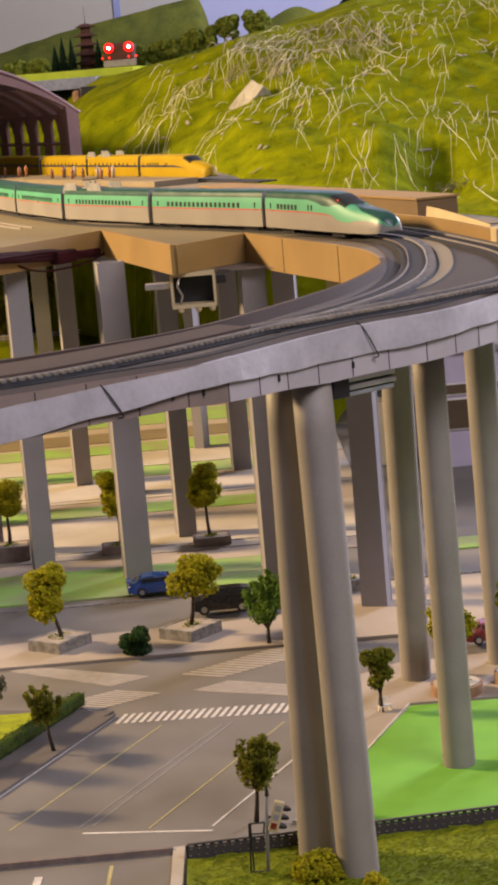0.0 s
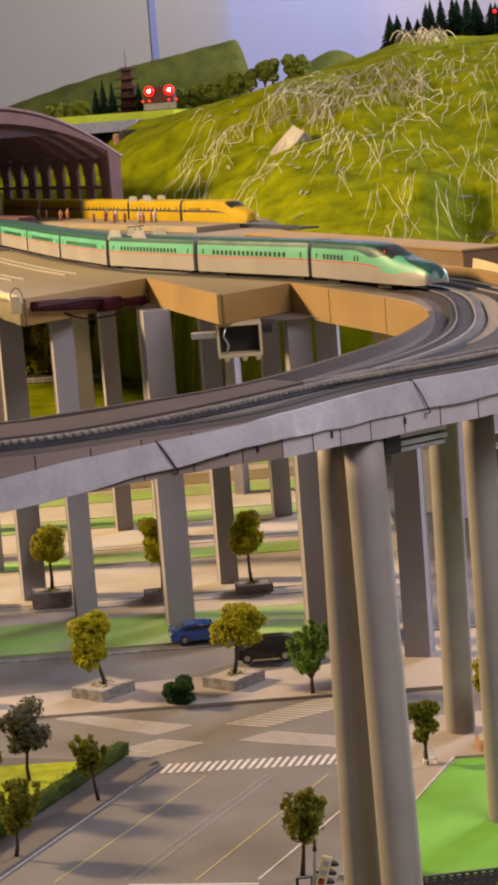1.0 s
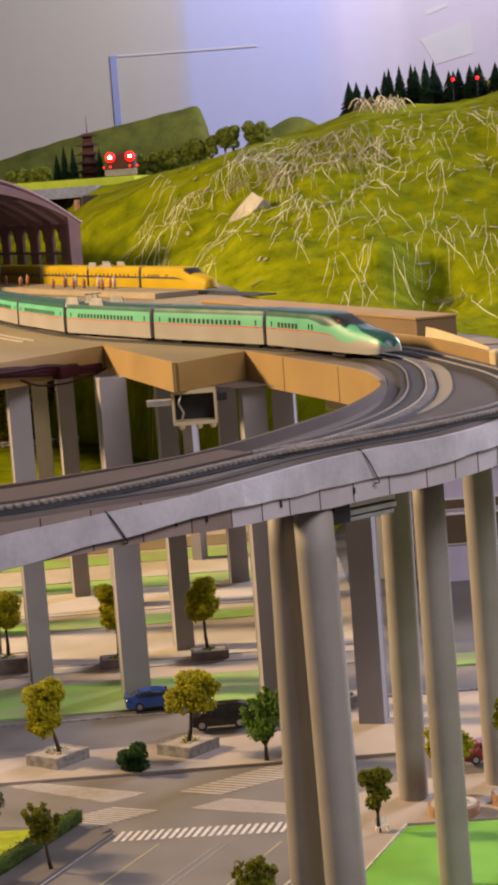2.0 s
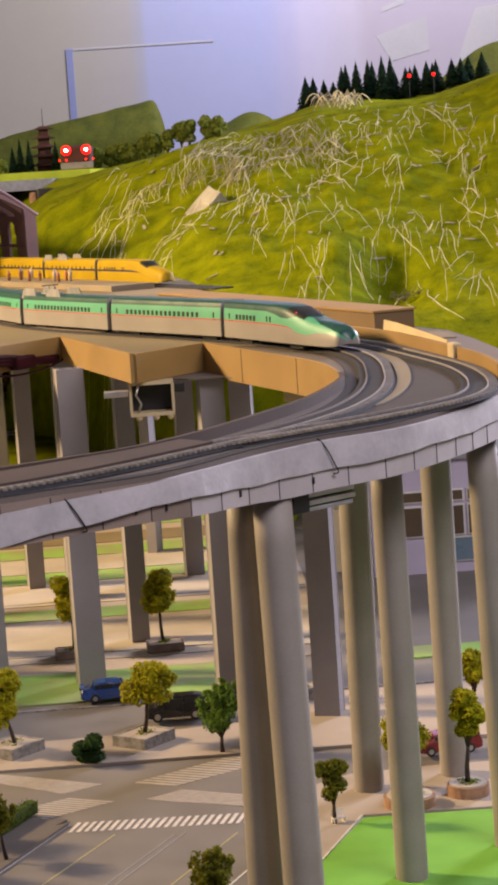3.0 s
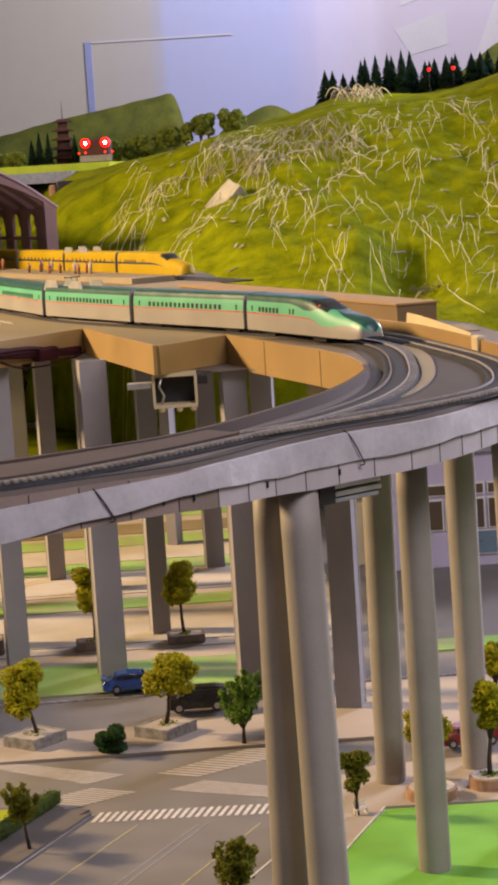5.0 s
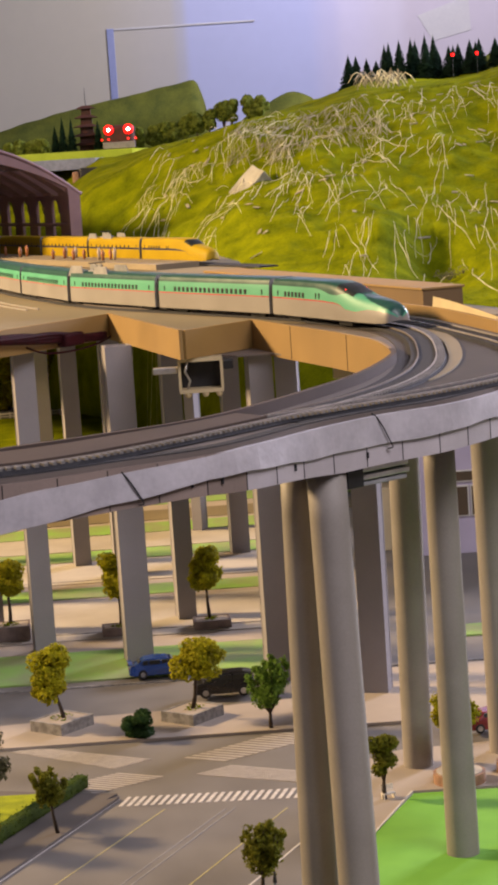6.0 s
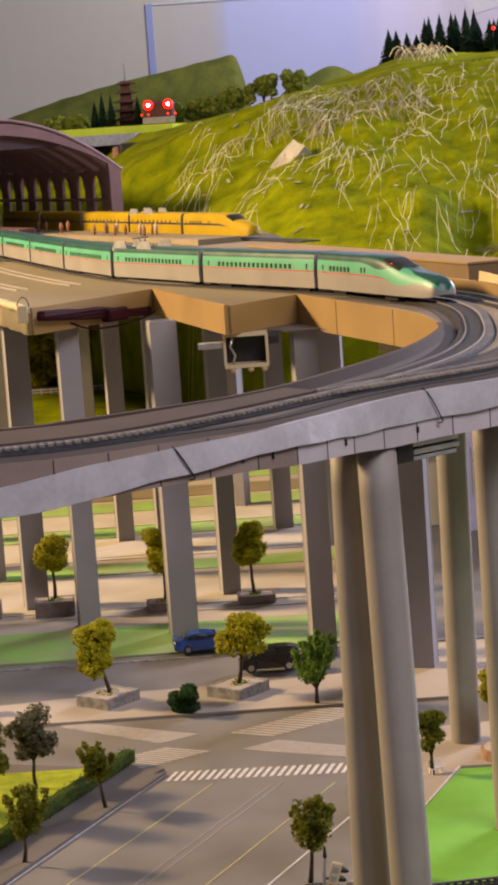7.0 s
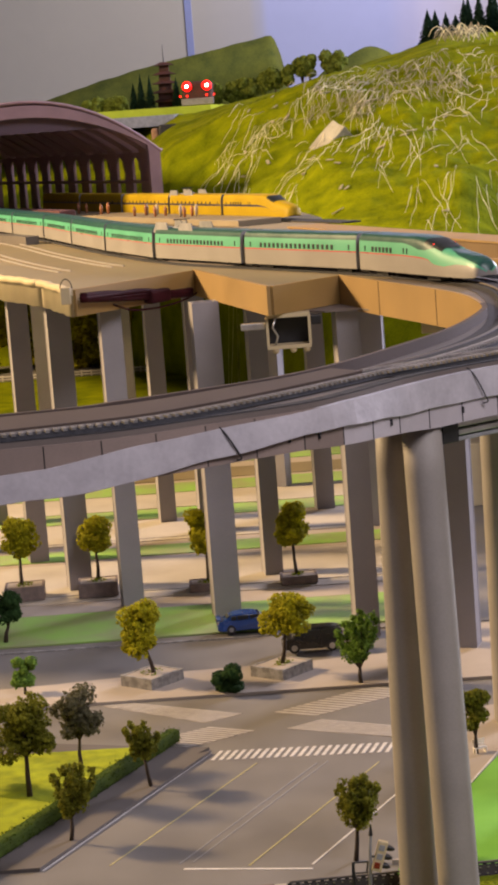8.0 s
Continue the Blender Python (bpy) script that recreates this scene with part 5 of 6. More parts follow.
for nm, pts in (("wall_board_1", [(1.145, 1.214), (1.395, 1.294), (1.400, 1.131), (1.215, 1.089)]), ("wall_board_2", [(1.633, 1.317), (2.3, 1.4), (2.3, 1.0), (1.529, 1.056)]), ("wall_board_3", [(1.18, 1.345), (1.29, 1.385), (1.29, 1.36), (1.18, 1.325)])):
    bm = bmesh.new()
    f = bm.faces.new([bm.verts.new((x, 10.4799, z)) for x, z in pts])
    g = bmesh.ops.extrude_face_region(bm, geom=[f])
    bmesh.ops.translate(bm, verts=[v for v in g["geom"] if isinstance(v, bmesh.types.BMVert)], vec=(0, -0.0015, 0))
    bmesh.ops.recalc_face_normals(bm, faces=bm.faces)
    tagged(part(nm, bm, M["hung_board"]), "pale board hung on the back wall", "board", kind="structure")


# ---- station ----
AX, WD = Vector((-0.40, 0.917, 0)), Vector((-0.917, -0.40, 0))
R0 = Vector((-0.238, 4.72, 0))
SPAN, SPRING, RISE, Z_ST = 0.62, 0.134, 0.119, DECK


def arch_line(inset=0.0, n=28):
    """Outline of the arch in (across, up): right foot, leg, curve, left leg."""
    pts = [(inset, 0.0), (inset, SPRING * 0.5), (inset, SPRING)]
    for k in range(1, n):
        u = inset + (SPAN - 2 * inset) * (0.5 - 0.5 * math.cos(math.pi * k / n))
        pts.append((u, SPRING + (RISE - inset) * (1 - abs(2 * u / SPAN - 1) ** 2.1)))
    return pts + [(SPAN - inset, SPRING), (SPAN - inset, SPRING * 0.5), (SPAN - inset, 0.0)]


def st(u, v, s):
    p = R0 + WD * u + AX * s
    return Vector((p.x, p.y, Z_ST + v))


def arch_band(s0, s1, thick):
    bm = bmesh.new()
    a, b = arch_line(0.0), arch_line(thick)
    for (u0, v0), (u1, v1), (p0, q0), (p1, q1) in zip(a, a[1:], b, b[1:]):
        c = [bm.verts.new(st(u, v, s)) for s in (s0, s1) for u, v in ((u0, v0), (u1, v1), (p1, q1), (p0, q0))]
        for f in ((0, 1, 2, 3), (7, 6, 5, 4), (0, 4, 5, 1), (3, 2, 6, 7)):
            bm.faces.new([c[i] for i in f])
    bmesh.ops.remove_doubles(bm, verts=bm.verts, dist=1e-6)
    bmesh.ops.recalc_face_normals(bm, faces=bm.faces)
    return bm


station = thing("station_hall", "mauve card station hall with arched roof and ribs", "station")
part("front_arch", arch_band(0.0, 0.016, 0.026), M["station"], station)
for k in range(1, 12):
    part("rib", arch_band(0.104 * k - 0.04, 0.104 * k + 0.014, 0.006), M["station"], station)
# arcade panels with round-headed openings between the ribs
for u in (0.004, SPAN - 0.008):
    for k in range(12):
        sa, sb = (0.016 if k == 0 else 0.104 * k + 0.014), 0.104 * (k + 1) - 0.04
        heads = [(sa + (sb - sa) * q / 10, SPRING * (0.70 + 0.23 * math.sqrt(max(0.0, 1 - (q / 5 - 1) ** 2)))) for q in range(11)]
        bm = bmesh.new()
        rows = [[bm.verts.new(st(uu, v, t)) for t, v in heads] + [bm.verts.new(st(uu, SPRING, t)) for t, v in reversed(heads)] for uu in (u, u + 0.004)]
        for q in range(10):
            for row in rows:
                bm.faces.new((row[q], row[q + 1], row[20 - q], row[21 - q]))
            bm.faces.new((rows[0][q], rows[0][q + 1], rows[1][q + 1], rows[1][q]))
        bmesh.ops.recalc_face_normals(bm, faces=bm.faces)
        part("arcade_panel", bm, M["station"], station)
bm = bmesh.new()
al = [p for p in arch_line(-0.004) if p[1] >= SPRING * 0.99]
for (u0, v0), (u1, v1) in zip(al, al[1:]):
    bm.faces.new([bm.verts.new(st(u, v, s)) for u, v, s in ((u0, v0, 0.0), (u1, v1, 0.0), (u1, v1, 1.20), (u0, v0, 1.20))])
bmesh.ops.remove_doubles(bm, verts=bm.verts, dist=1e-6)
roof = part("roof_shell", bm, M["station"], station, smooth=True)
so = roof.modifiers.new("thick", "SOLIDIFY")
so.thickness = 0.006
for u in (0.008, SPAN - 0.008):
    part("side_rail", tube(bmesh.new(), [st(u, SPRING * 0.52, 0.0), st(u, SPRING * 0.52, 1.20)], 0.004, 6), M["station"], station)
# far end closed in a colour that holds the interior's shade
bm = bmesh.new()
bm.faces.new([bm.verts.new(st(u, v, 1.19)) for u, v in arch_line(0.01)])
part("end_wall", bm, M["station_shade"], station, "far end in maroon darkened by the interior's shade")
# added panel: its dark colour stands in for the dim roof underside
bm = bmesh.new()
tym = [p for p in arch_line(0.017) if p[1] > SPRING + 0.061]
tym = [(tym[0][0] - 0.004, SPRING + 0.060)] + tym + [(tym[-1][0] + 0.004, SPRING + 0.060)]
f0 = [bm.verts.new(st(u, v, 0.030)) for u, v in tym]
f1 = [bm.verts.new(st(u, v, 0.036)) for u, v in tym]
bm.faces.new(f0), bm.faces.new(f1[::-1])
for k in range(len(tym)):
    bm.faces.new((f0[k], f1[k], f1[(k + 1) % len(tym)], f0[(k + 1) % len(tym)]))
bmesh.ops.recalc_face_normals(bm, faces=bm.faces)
part("tympanum", bm, M["tympanum"], station, "added dark purple panel standing in for the dimly lit vault")


def oriented(name, centre, way, half_l, half_w, z0, z1, mat, label, category, kind="", bevel=0.0):
    bm = boxed(-half_l, half_l, -half_w, half_w, z0, z1, bevel)
    bm.transform(Matrix.Translation((centre[0], centre[1], 0)) @ Matrix.Rotation(math.atan2(way[1], way[0]), 4, "Z"))
    return tagged(part(name, bm, mat), label, category, kind=kind)


pc = Vector((0.030, 3.90, 0)) + WD * 0.075
oriented("platform", (pc + AX * 0.68).to_2d(), AX, 0.71, 0.042, DECK + 0.0014, DECK + 0.0115, M["platform"], "long pale platform beside the yellow train", "platform", "structure")
oriented("platform_2", (pc + WD * 0.22 + AX * 0.8).to_2d(), AX, 0.70, 0.05, DECK + 0.0014, DECK + 0.0115, M["platform"], "second pale platform inside the station", "platform", "structure")
oriented("track_bed_strip", (pc + WD * -0.075 + AX * 0.75).to_2d(), AX, 1.0, 0.018, DECK + 0.0014, DECK + 0.0040, M["ballast"], "dark track bed under the yellow train", "track bed", "structure")
oriented("low_wall", (-0.47, 3.83), AX, 0.12, 0.012, DECK + 0.0014, DECK + 0.016, M["dark_pavement"], "low dark grey wall block in the yard", "wall")
# added dark box: stands in for the yellow train where the station shades it
oriented("train_shade_box", (pc + WD * 0.135 + AX * 0.95).to_2d(), AX, 0.30, 0.018, DECK + 0.006, DECK + 0.032, M["station_shade"], "brown box standing in for the yellow train's shadowed part", "wagon", bevel=0.002)
r = random.Random(77)
for i, (s, w) in enumerate(((0.30, -0.01), (0.312, 0.010), (0.335, -0.015), (0.348, 0.004), (0.44, 0.0), (0.452, 0.018), (0.54, -0.02), (0.552, 0.0), (0.565, 0.02), (0.572, -0.01), (0.80, 0.01), (0.812, -0.01), (0.826, 0.0), (0.95, 0.01), (0.97, -0.015))):
    p = pc + AX * s + WD * w
    h = r.uniform(0.019, 0.025)
    bm = bmesh.new()
    tube(bm, [(0, 0, 0), (0, 0, h * 0.45), (0, 0, h * 0.6), (0, 0, h * 0.78), (0, 0, h * 0.82), (0, 0, h * 0.92), (0, 0, h)], [0.0026, 0.0032, 0.0040, 0.0034, 0.0016, 0.0026, 0.0012], 8)
    bm.transform(Matrix.Translation((p.x, p.y, DECK + 0.0115)))
    tagged(part("doll", bm, M["skin_doll"] if i % 3 else M["pale_doll"], smooth=True), "tiny plain painted doll standing on the platform", "doll", "dolls on the platform")

# raised boards and paper beside the far curve
oriented("back_board", (0.164, 2.814), (0.315, -0.949), 0.388, 0.025, DECK + 0.0014, 0.420, M["brown_board"], "tan raised board behind the far track", "board")
wall_line = [q for q in outer_line if 1.83 < q.y < 2.62]
tagged(part("outer_parapet", sweep(wall_line, lambda t: [(0.0195, DECK), (0.0235, DECK), (0.0235, DECK + 0.0145 + 0.003 * t), (0.0195, DECK + 0.0145 + 0.003 * t)]), M["board"]), "low tan parapet board outside the far curve", "parapet", kind="structure")
paper_line = [q for q in outer_line if 2.08 < q.y < 2.30]
tagged(part("paper_strip", sweep(paper_line, lambda t: [(0.0240, DECK), (0.0250, DECK), (0.0285, DECK + 0.017 + 0.009 * t), (0.0275, DECK + 0.0175 + 0.009 * t)]), M["cream"]), "curled cream paper strip behind the parapet", "paper")
bp, bd, bn_ = min(frames(outer_line), key=lambda f: abs(f[0].y - 2.035))
oriented("cream_block", (bp + bn_ * 0.0205).to_2d(), bd, 0.0105, 0.0045, DECK + 0.001, DECK + 0.0185, M["cream"], "cream foam block against the parapet", "block", bevel=0.002)
oriented("board_sheet", (0.164, 2.814), (0.315, -0.949), 0.390, 0.027, 0.4202, 0.4225, M["board"], "tan fibre sheet lying on the raised board", "board")
oriented("cream_support", (0.158, 2.262), (1.0, -0.25), 0.0125, 0.009, 0.345, 0.3655, M["cream"], "cream foam support under the curved board", "block", bevel=0.001)
# hanging control box under the boards
cb = thing("control_box", "dark open control box in a pale frame under the deck", "control box", at=(0.004, 2.335, 0.3705))
part("back", boxed(-0.022, 0.022, 0.012, 0.016, -0.036, 0.0), M["dark"], cb)
part("top_plate", boxed(-0.024, 0.024, -0.012, 0.0119, -0.004, 0.0), M["cream"], cb)
part("bottom_plate", boxed(-0.024, 0.024, -0.013, 0.0119, -0.038, -0.034), M["cream"], cb)
part("post", boxed(-0.0245, -0.0215, -0.012, 0.0119, -0.0339, -0.0041), M["cream"], cb)
part("post", boxed(0.0215, 0.0245, -0.012, 0.0119, -0.0339, -0.0041), M["cream"], cb)
for x in (-0.015, 0.004, 0.019):
    bm = bmesh.new()
    bmesh.ops.create_uvsphere(bm, u_segments=10, v_segments=6, radius=0.0038)
    bmesh.ops.translate(bm, verts=bm.verts, vec=(x, -0.009, -0.0395))
    part("knob", bm, M["cream"], cb, smooth=True)
part("wire", tube(bmesh.new(), [(-0.014, -0.012, -0.004), (-0.017, -0.014, -0.014), (-0.012, -0.013, -0.024), (-0.015, -0.012, -0.033)], 0.0013, 6), M["silver"], cb, smooth=True)
part("plug", boxed(0.025, 0.036, -0.010, 0.0, -0.014, -0.004, 0.001), M["dark"], cb)
part("side_bracket", boxed(-0.052, -0.025, -0.006, 0.006, -0.016, -0.009, 0.001), M["silver"], cb)
cab = thing("cable_bundle", "dark red cable bundle hanging along the board", "cable")
C0, C1 = Vector((-0.242, 2.479, 0)), Vector((-0.105, 2.672, 0))
base = [C0.lerp(C1, t) + Vector((0, 0, z)) for t, z in ((0.02, 0.391), (0.25, 0.389), (0.48, 0.385), (0.70, 0.379), (0.93, 0.375))]
for k in range(5):
    off = Vector((0.0075, -0.0085 - 0.0012 * k, 0.003 * math.sin(k * 2.1)))
    part("cable", tube(bmesh.new(), smooth_line([q + off + Vector((0, 0, 0.002 * math.sin(k + i * 1.7))) for i, q in enumerate(base)], 0.01), 0.0032, 6), M["red_cable"], cab, smooth=True)
part("connector", boxed(-0.019, 0.019, -0.007, 0.007, -0.0085, 0.0075, 0.003), M["red_cable"], cab).matrix_basis = pose(-0.150, 2.585, 0.3805, 0, 0, 54)
part("loop", tube(bmesh.new(), smooth_line([(-0.200, 2.530, 0.378), (-0.180, 2.552, 0.368), (-0.150, 2.590, 0.3655), (-0.120, 2.635, 0.369), (-0.100, 2.660, 0.377)], 0.01), 0.0012, 6), M["red_cable"], cab, smooth=True)
part("wire_ring", tube(bmesh.new(), [Vector((-0.250 + 0.007 * math.cos(a), 2.485, 0.403 + 0.012 * math.sin(a))) for a in [k * 0.42 for k in range(16)]], 0.0007, 5), M["dark"], cab, smooth=True)
part("clip", boxed(-0.256, -0.244, 2.470, 2.478, 0.386, 0.406, 0.001), M["cream"], cab)

# ---- street things ----
def planter(x, y, w, d, h, turn, mat, label, group):
    ob = thing("planter", label, "planter", group, at=(x, y, 0.003), turn=turn)
    for nm, b_ in (("front_wall", (-w / 2, w / 2, -d / 2, -d / 2 + 0.003, 0, h)), ("back_wall", (-w / 2, w / 2, d / 2 - 0.003, d / 2, 0, h)), ("side_wall", (-w / 2, -w / 2 + 0.003, -d / 2 + 0.0031, d / 2 - 0.0031, 0, h)), ("side_wall", (w / 2 - 0.003, w / 2, -d / 2 + 0.0031, d / 2 - 0.0031, 0, h))):
        part(nm, boxed(*b_), mat, ob)
    part("rim", boxed(-w / 2 + 0.001, w / 2 - 0.001, -d / 2 + 0.001, d / 2 - 0.001, h - 0.003, h - 0.0006), M["pavement"], ob)
    bm = bmesh.new()
    clumps(bm, (0, 0, h - 0.0004), min(w, d) * 0.30, 46, 0.0012, random.Random(int(abs(x) * 9999)), flat=0.22)
    part("moss", bm, M["turf"], ob)
    return ob


planter(-0.166, 2.196, 0.050, 0.044, 0.0115, 50, M["stone"], "square planter of printed grey stone card", "stone planters")
planter(-0.029, 2.198, 0.050, 0.044, 0.0115, 50, M["stone"], "square planter of printed grey stone card", "stone planters")
planter(0.148, 2.345, 0.040, 0.030, 0.0115, 20, M["stone"], "square planter of printed grey stone card", "stone planters")
for x, y, w, d in ((-0.004, 2.645, 0.046, 0.034), (-0.121, 2.640, 0.042, 0.034), (-0.258, 2.655, 0.050, 0.04), (-0.352, 2.66, 0.05, 0.04)):
    planter(x, y, w, d, 0.010 if x > -0.2 else 0.018, 4, M["brown_stone"], "low brown-grey planter box under the viaduct", "low planters")


def round_planter(x, y, rad, h):
    ob = thing("round_planter", "round brick-faced planter on the pavement", "planter", "round planters", at=(x, y, 0.003))
    bm = bmesh.new()
    tube(bm, [(0, 0, 0), (0, 0, h)], rad, 24)
    part("wall", bm, M["brick"], ob, smooth=False)
    bm = bmesh.new()
    tube(bm, [(0, 0, h), (0, 0, h + 0.001)], rad * 0.88, 24)
    part("soil", bm, M["pale_pavement"], ob)
    bm = bmesh.new()
    clumps(bm, (0, 0, h), rad * 0.6, 60, 0.0016, random.Random(3), flat=0.2)
    part("moss", bm, M["turf"], ob)


round_planter(0.2735, 1.925, 0.020, 0.0105)
round_planter(0.2165, 1.905, 0.024, 0.0095)

OL, GR, DK, GY = M["leaf_olive"], M["leaf_green"], M["leaf_dark"], M["leaf_grey"]
lumpy_tree("planter_tree", -0.163, 2.196, 0.012, 0.084, 0.0225, OL, "yellow-olive model tree leaning in a stone planter", 33, lean=(-0.012, 0), lobes=10, tr=0.0021, n=170, squash=1.45, stem=0.30, leaf=0.0017)
lumpy_tree("planter_tree", -0.029, 2.198, 0.012, 0.072, 0.0320, OL, "yellow-olive model tree with a wide crown in a planter", 2, lean=(0.010, 0), tr=0.0021, n=190, squash=0.52, stem=0.42, leaf=0.0017)
vase_tree("street_tree", 0.0516, 2.137, 0.003, 0.075, 0.0245, GR, "fresh green model tree with a vase-shaped crown", 3, stem=0.20, tr=0.0020, limbs=12, leaf=0.0016, lump=0.0056, n=26)
lumpy_tree("planter_tree", -0.006, 2.650, 0.010, 0.096, 0.0235, OL, "yellow-olive model tree in a low planter", 4, tr=0.0020, n=170, squash=1.15, stem=0.42, leaf=0.0020, lean=(-0.004, 0))
lumpy_tree("planter_tree", -0.118, 2.645, 0.010, 0.092, 0.0225, OL, "yellow-olive model tree beside a pillar", 5, tr=0.0020, n=170, squash=1.15, stem=0.42, leaf=0.0020)
lumpy_tree("planter_tree", -0.258, 2.660, 0.018, 0.084, 0.0245, OL, "yellow-olive model tree in a brown planter", 6, tr=0.0022, n=170, squash=0.95, stem=0.42, leaf=0.0020)
lumpy_tree("planter_tree", -0.355, 2.66, 0.018, 0.084, 0.0245, OL, "yellow-olive model tree in a brown planter", 7, tr=0.0022, n=160, squash=0.95, stem=0.42, leaf=0.0020)
lumpy_tree("planter_tree", 0.2735, 1.925, 0.012, 0.093, 0.0185, OL, "yellow-olive model tree in a round brick planter", 8, lean=(0.003, 0), tr=0.0022, n=170, squash=1.3, stem=0.36, leaf=0.0017)
lumpy_tree("planter_tree", 0.2165, 1.905, 0.010, 0.080, 0.0250, OL, "yellow-olive model tree in a wide round brick planter", 9, tr=0.0020, n=170, squash=0.75, stem=0.40, leaf=0.0017, lobes=8)
lumpy_tree("street_tree", 0.3215, 2.20, 0.003, 0.070, 0.0160, OL, "olive model tree behind the round piers", 11, tr=0.0020, n=120, stem=0.35, leaf=0.0018)
lumpy_tree("street_tree", 0.1440, 1.866, 0.003, 0.060, 0.0145, DK, "dense dark olive model tree beside the pavement", 12, tr=0.0018, n=150, squash=1.35, stem=0.26, leaf=0.0015, loose=0.7)
vase_tree("street_tree", -0.1485, 1.836, 0.003, 0.061, 0.0185, DK, "sparse dark olive model tree at the kerb", 13, lean=(-0.008, 0), stem=0.40, tr=0.0016, limbs=9, leaf=0.0014, lump=0.0056, n=26)
lumpy_tree("lawn_tree", -0.2165, 1.905, 0.004, 0.075, 0.0240, GY, "dusty grey-brown model tree on the lawn", 14, tr=0.0017, n=130, squash=0.95, stem=0.34, leaf=0.0015, loose=0.6)
vase_tree("street_tree", -0.2085, 1.703, 0.003, 0.064, 0.0185, DK, "sparse dark olive model tree at the pavement edge", 15, lean=(0.004, 0), stem=0.30, tr=0.0017, limbs=9, leaf=0.0014, lump=0.0056, n=26)
lumpy_tree("lawn_tree", -0.2560, 1.826, 0.004, 0.093, 0.0280, DK, "round dark olive model tree on the lawn", 16, tr=0.0022, n=220, squash=1.05, stem=0.40, leaf=0.0016, loose=0.7)
lumpy_tree("lawn_tree", -0.305, 1.86, 0.004, 0.062, 0.0200, DK, "dark olive model tree on the lawn", 26, tr=0.0020, n=160, squash=1.05, stem=0.40, leaf=0.0016, loose=0.7)
lumpy_tree("street_tree", -0.300, 2.186, 0.003, 0.040, 0.0120, GR, "small bright green model shrub on the pavement", 17, tr=0.0016, n=120, squash=1.3, stem=0.22, leaf=0.0016, loose=0.7)
lumpy_tree("street_tree", -0.350, 2.43, 0.003, 0.058, 0.0190, M["leaf_bush"], "twisted green model tree by the road", 18, lean=(0.008, 0), tr=0.0022, n=100, stem=0.30, leaf=0.0016, squash=0.9)
vase_tree("street_tree", 0.0245, 1.615, 0.003, 0.066, 0.0195, DK, "dark olive model tree at the road's near corner", 19, lean=(0.005, 0), stem=0.34, tr=0.0017, limbs=12, leaf=0.0013, lump=0.0060, n=34)
lumpy_tree("round_bush", -0.0835, 2.136, 0.0025, 0.026, 0.0165, M["leaf_bush"], "dark green round bush on the pavement", 20, tr=0.0012, n=170, squash=0.8, stem=0.15, leaf=0.0016, category="bush", loose=0.8)
lumpy_tree("round_bush", 0.068, 1.470, -0.012, 0.036, 0.0210, OL, "yellow-olive bush at the foot of the piers", 21, tr=0.0012, n=220, squash=0.9, stem=0.2, leaf=0.0013, category="bush")
lumpy_tree("round_bush", 0.105, 1.435, 0.0, 0.018, 0.0100, OL, "small yellow-olive bush before the piers", 22, tr=0.0012, n=160, squash=0.9, stem=0.2, leaf=0.0013, category="bush")

lumpy_tree("lawn_tree", -0.385, 1.700, 0.004, 0.080, 0.0240, DK, "olive model tree at the far end of the lawn", 27, tr=0.0020, n=130, squash=1.05, stem=0.40, leaf=0.0018, loose=0.5)
lumpy_tree("lawn_tree", -0.370, 1.655, 0.004, 0.072, 0.0220, DK, "olive model tree at the far end of the lawn", 28, tr=0.0020, n=130, squash=1.05, stem=0.40, leaf=0.0018, loose=0.5)
# lawn with hedge
slab("lawn", [(-0.150, 1.955), (-0.262, 1.715), (-0.34, 1.52), (-0.9, 1.66), (-0.9, 1.955), (-0.26, 1.958)], 0.0025, 0.0045, M["lawn"], "bright yellow-green flocked lawn behind a hedge", "grass")
hd = thing("hedge", "low clipped green hedge along the pavement", "hedge")
h0, h1 = Vector((-0.133, 1.975, 0)), Vector((-0.300, 1.600, 0))
dd = (h1 - h0).normalized()
nn = Vector((dd.y, -dd.x, 0))
bm = boxed(0, (h1 - h0).length, -0.0065, 0.0065, 0.0025, 0.0150, 0.003)
bm.transform(Matrix.Translation(h0) @ Matrix.Rotation(math.atan2(dd.y, dd.x), 4, "Z"))
part("core", bm, M["hedge"], hd)
bm = bmesh.new()
rr = random.Random(4)
for _ in range(4200):
    q = h0 + dd * rr.uniform(0, (h1 - h0).length) + nn * rr.uniform(-0.0072, 0.0072) + Vector((0, 0, rr.uniform(0.003, 0.0160)))
    clumps(bm, q, 0.0007, 1, 0.0009, rr, leaves=2)
part("leaves", bm, M["hedge"], hd)


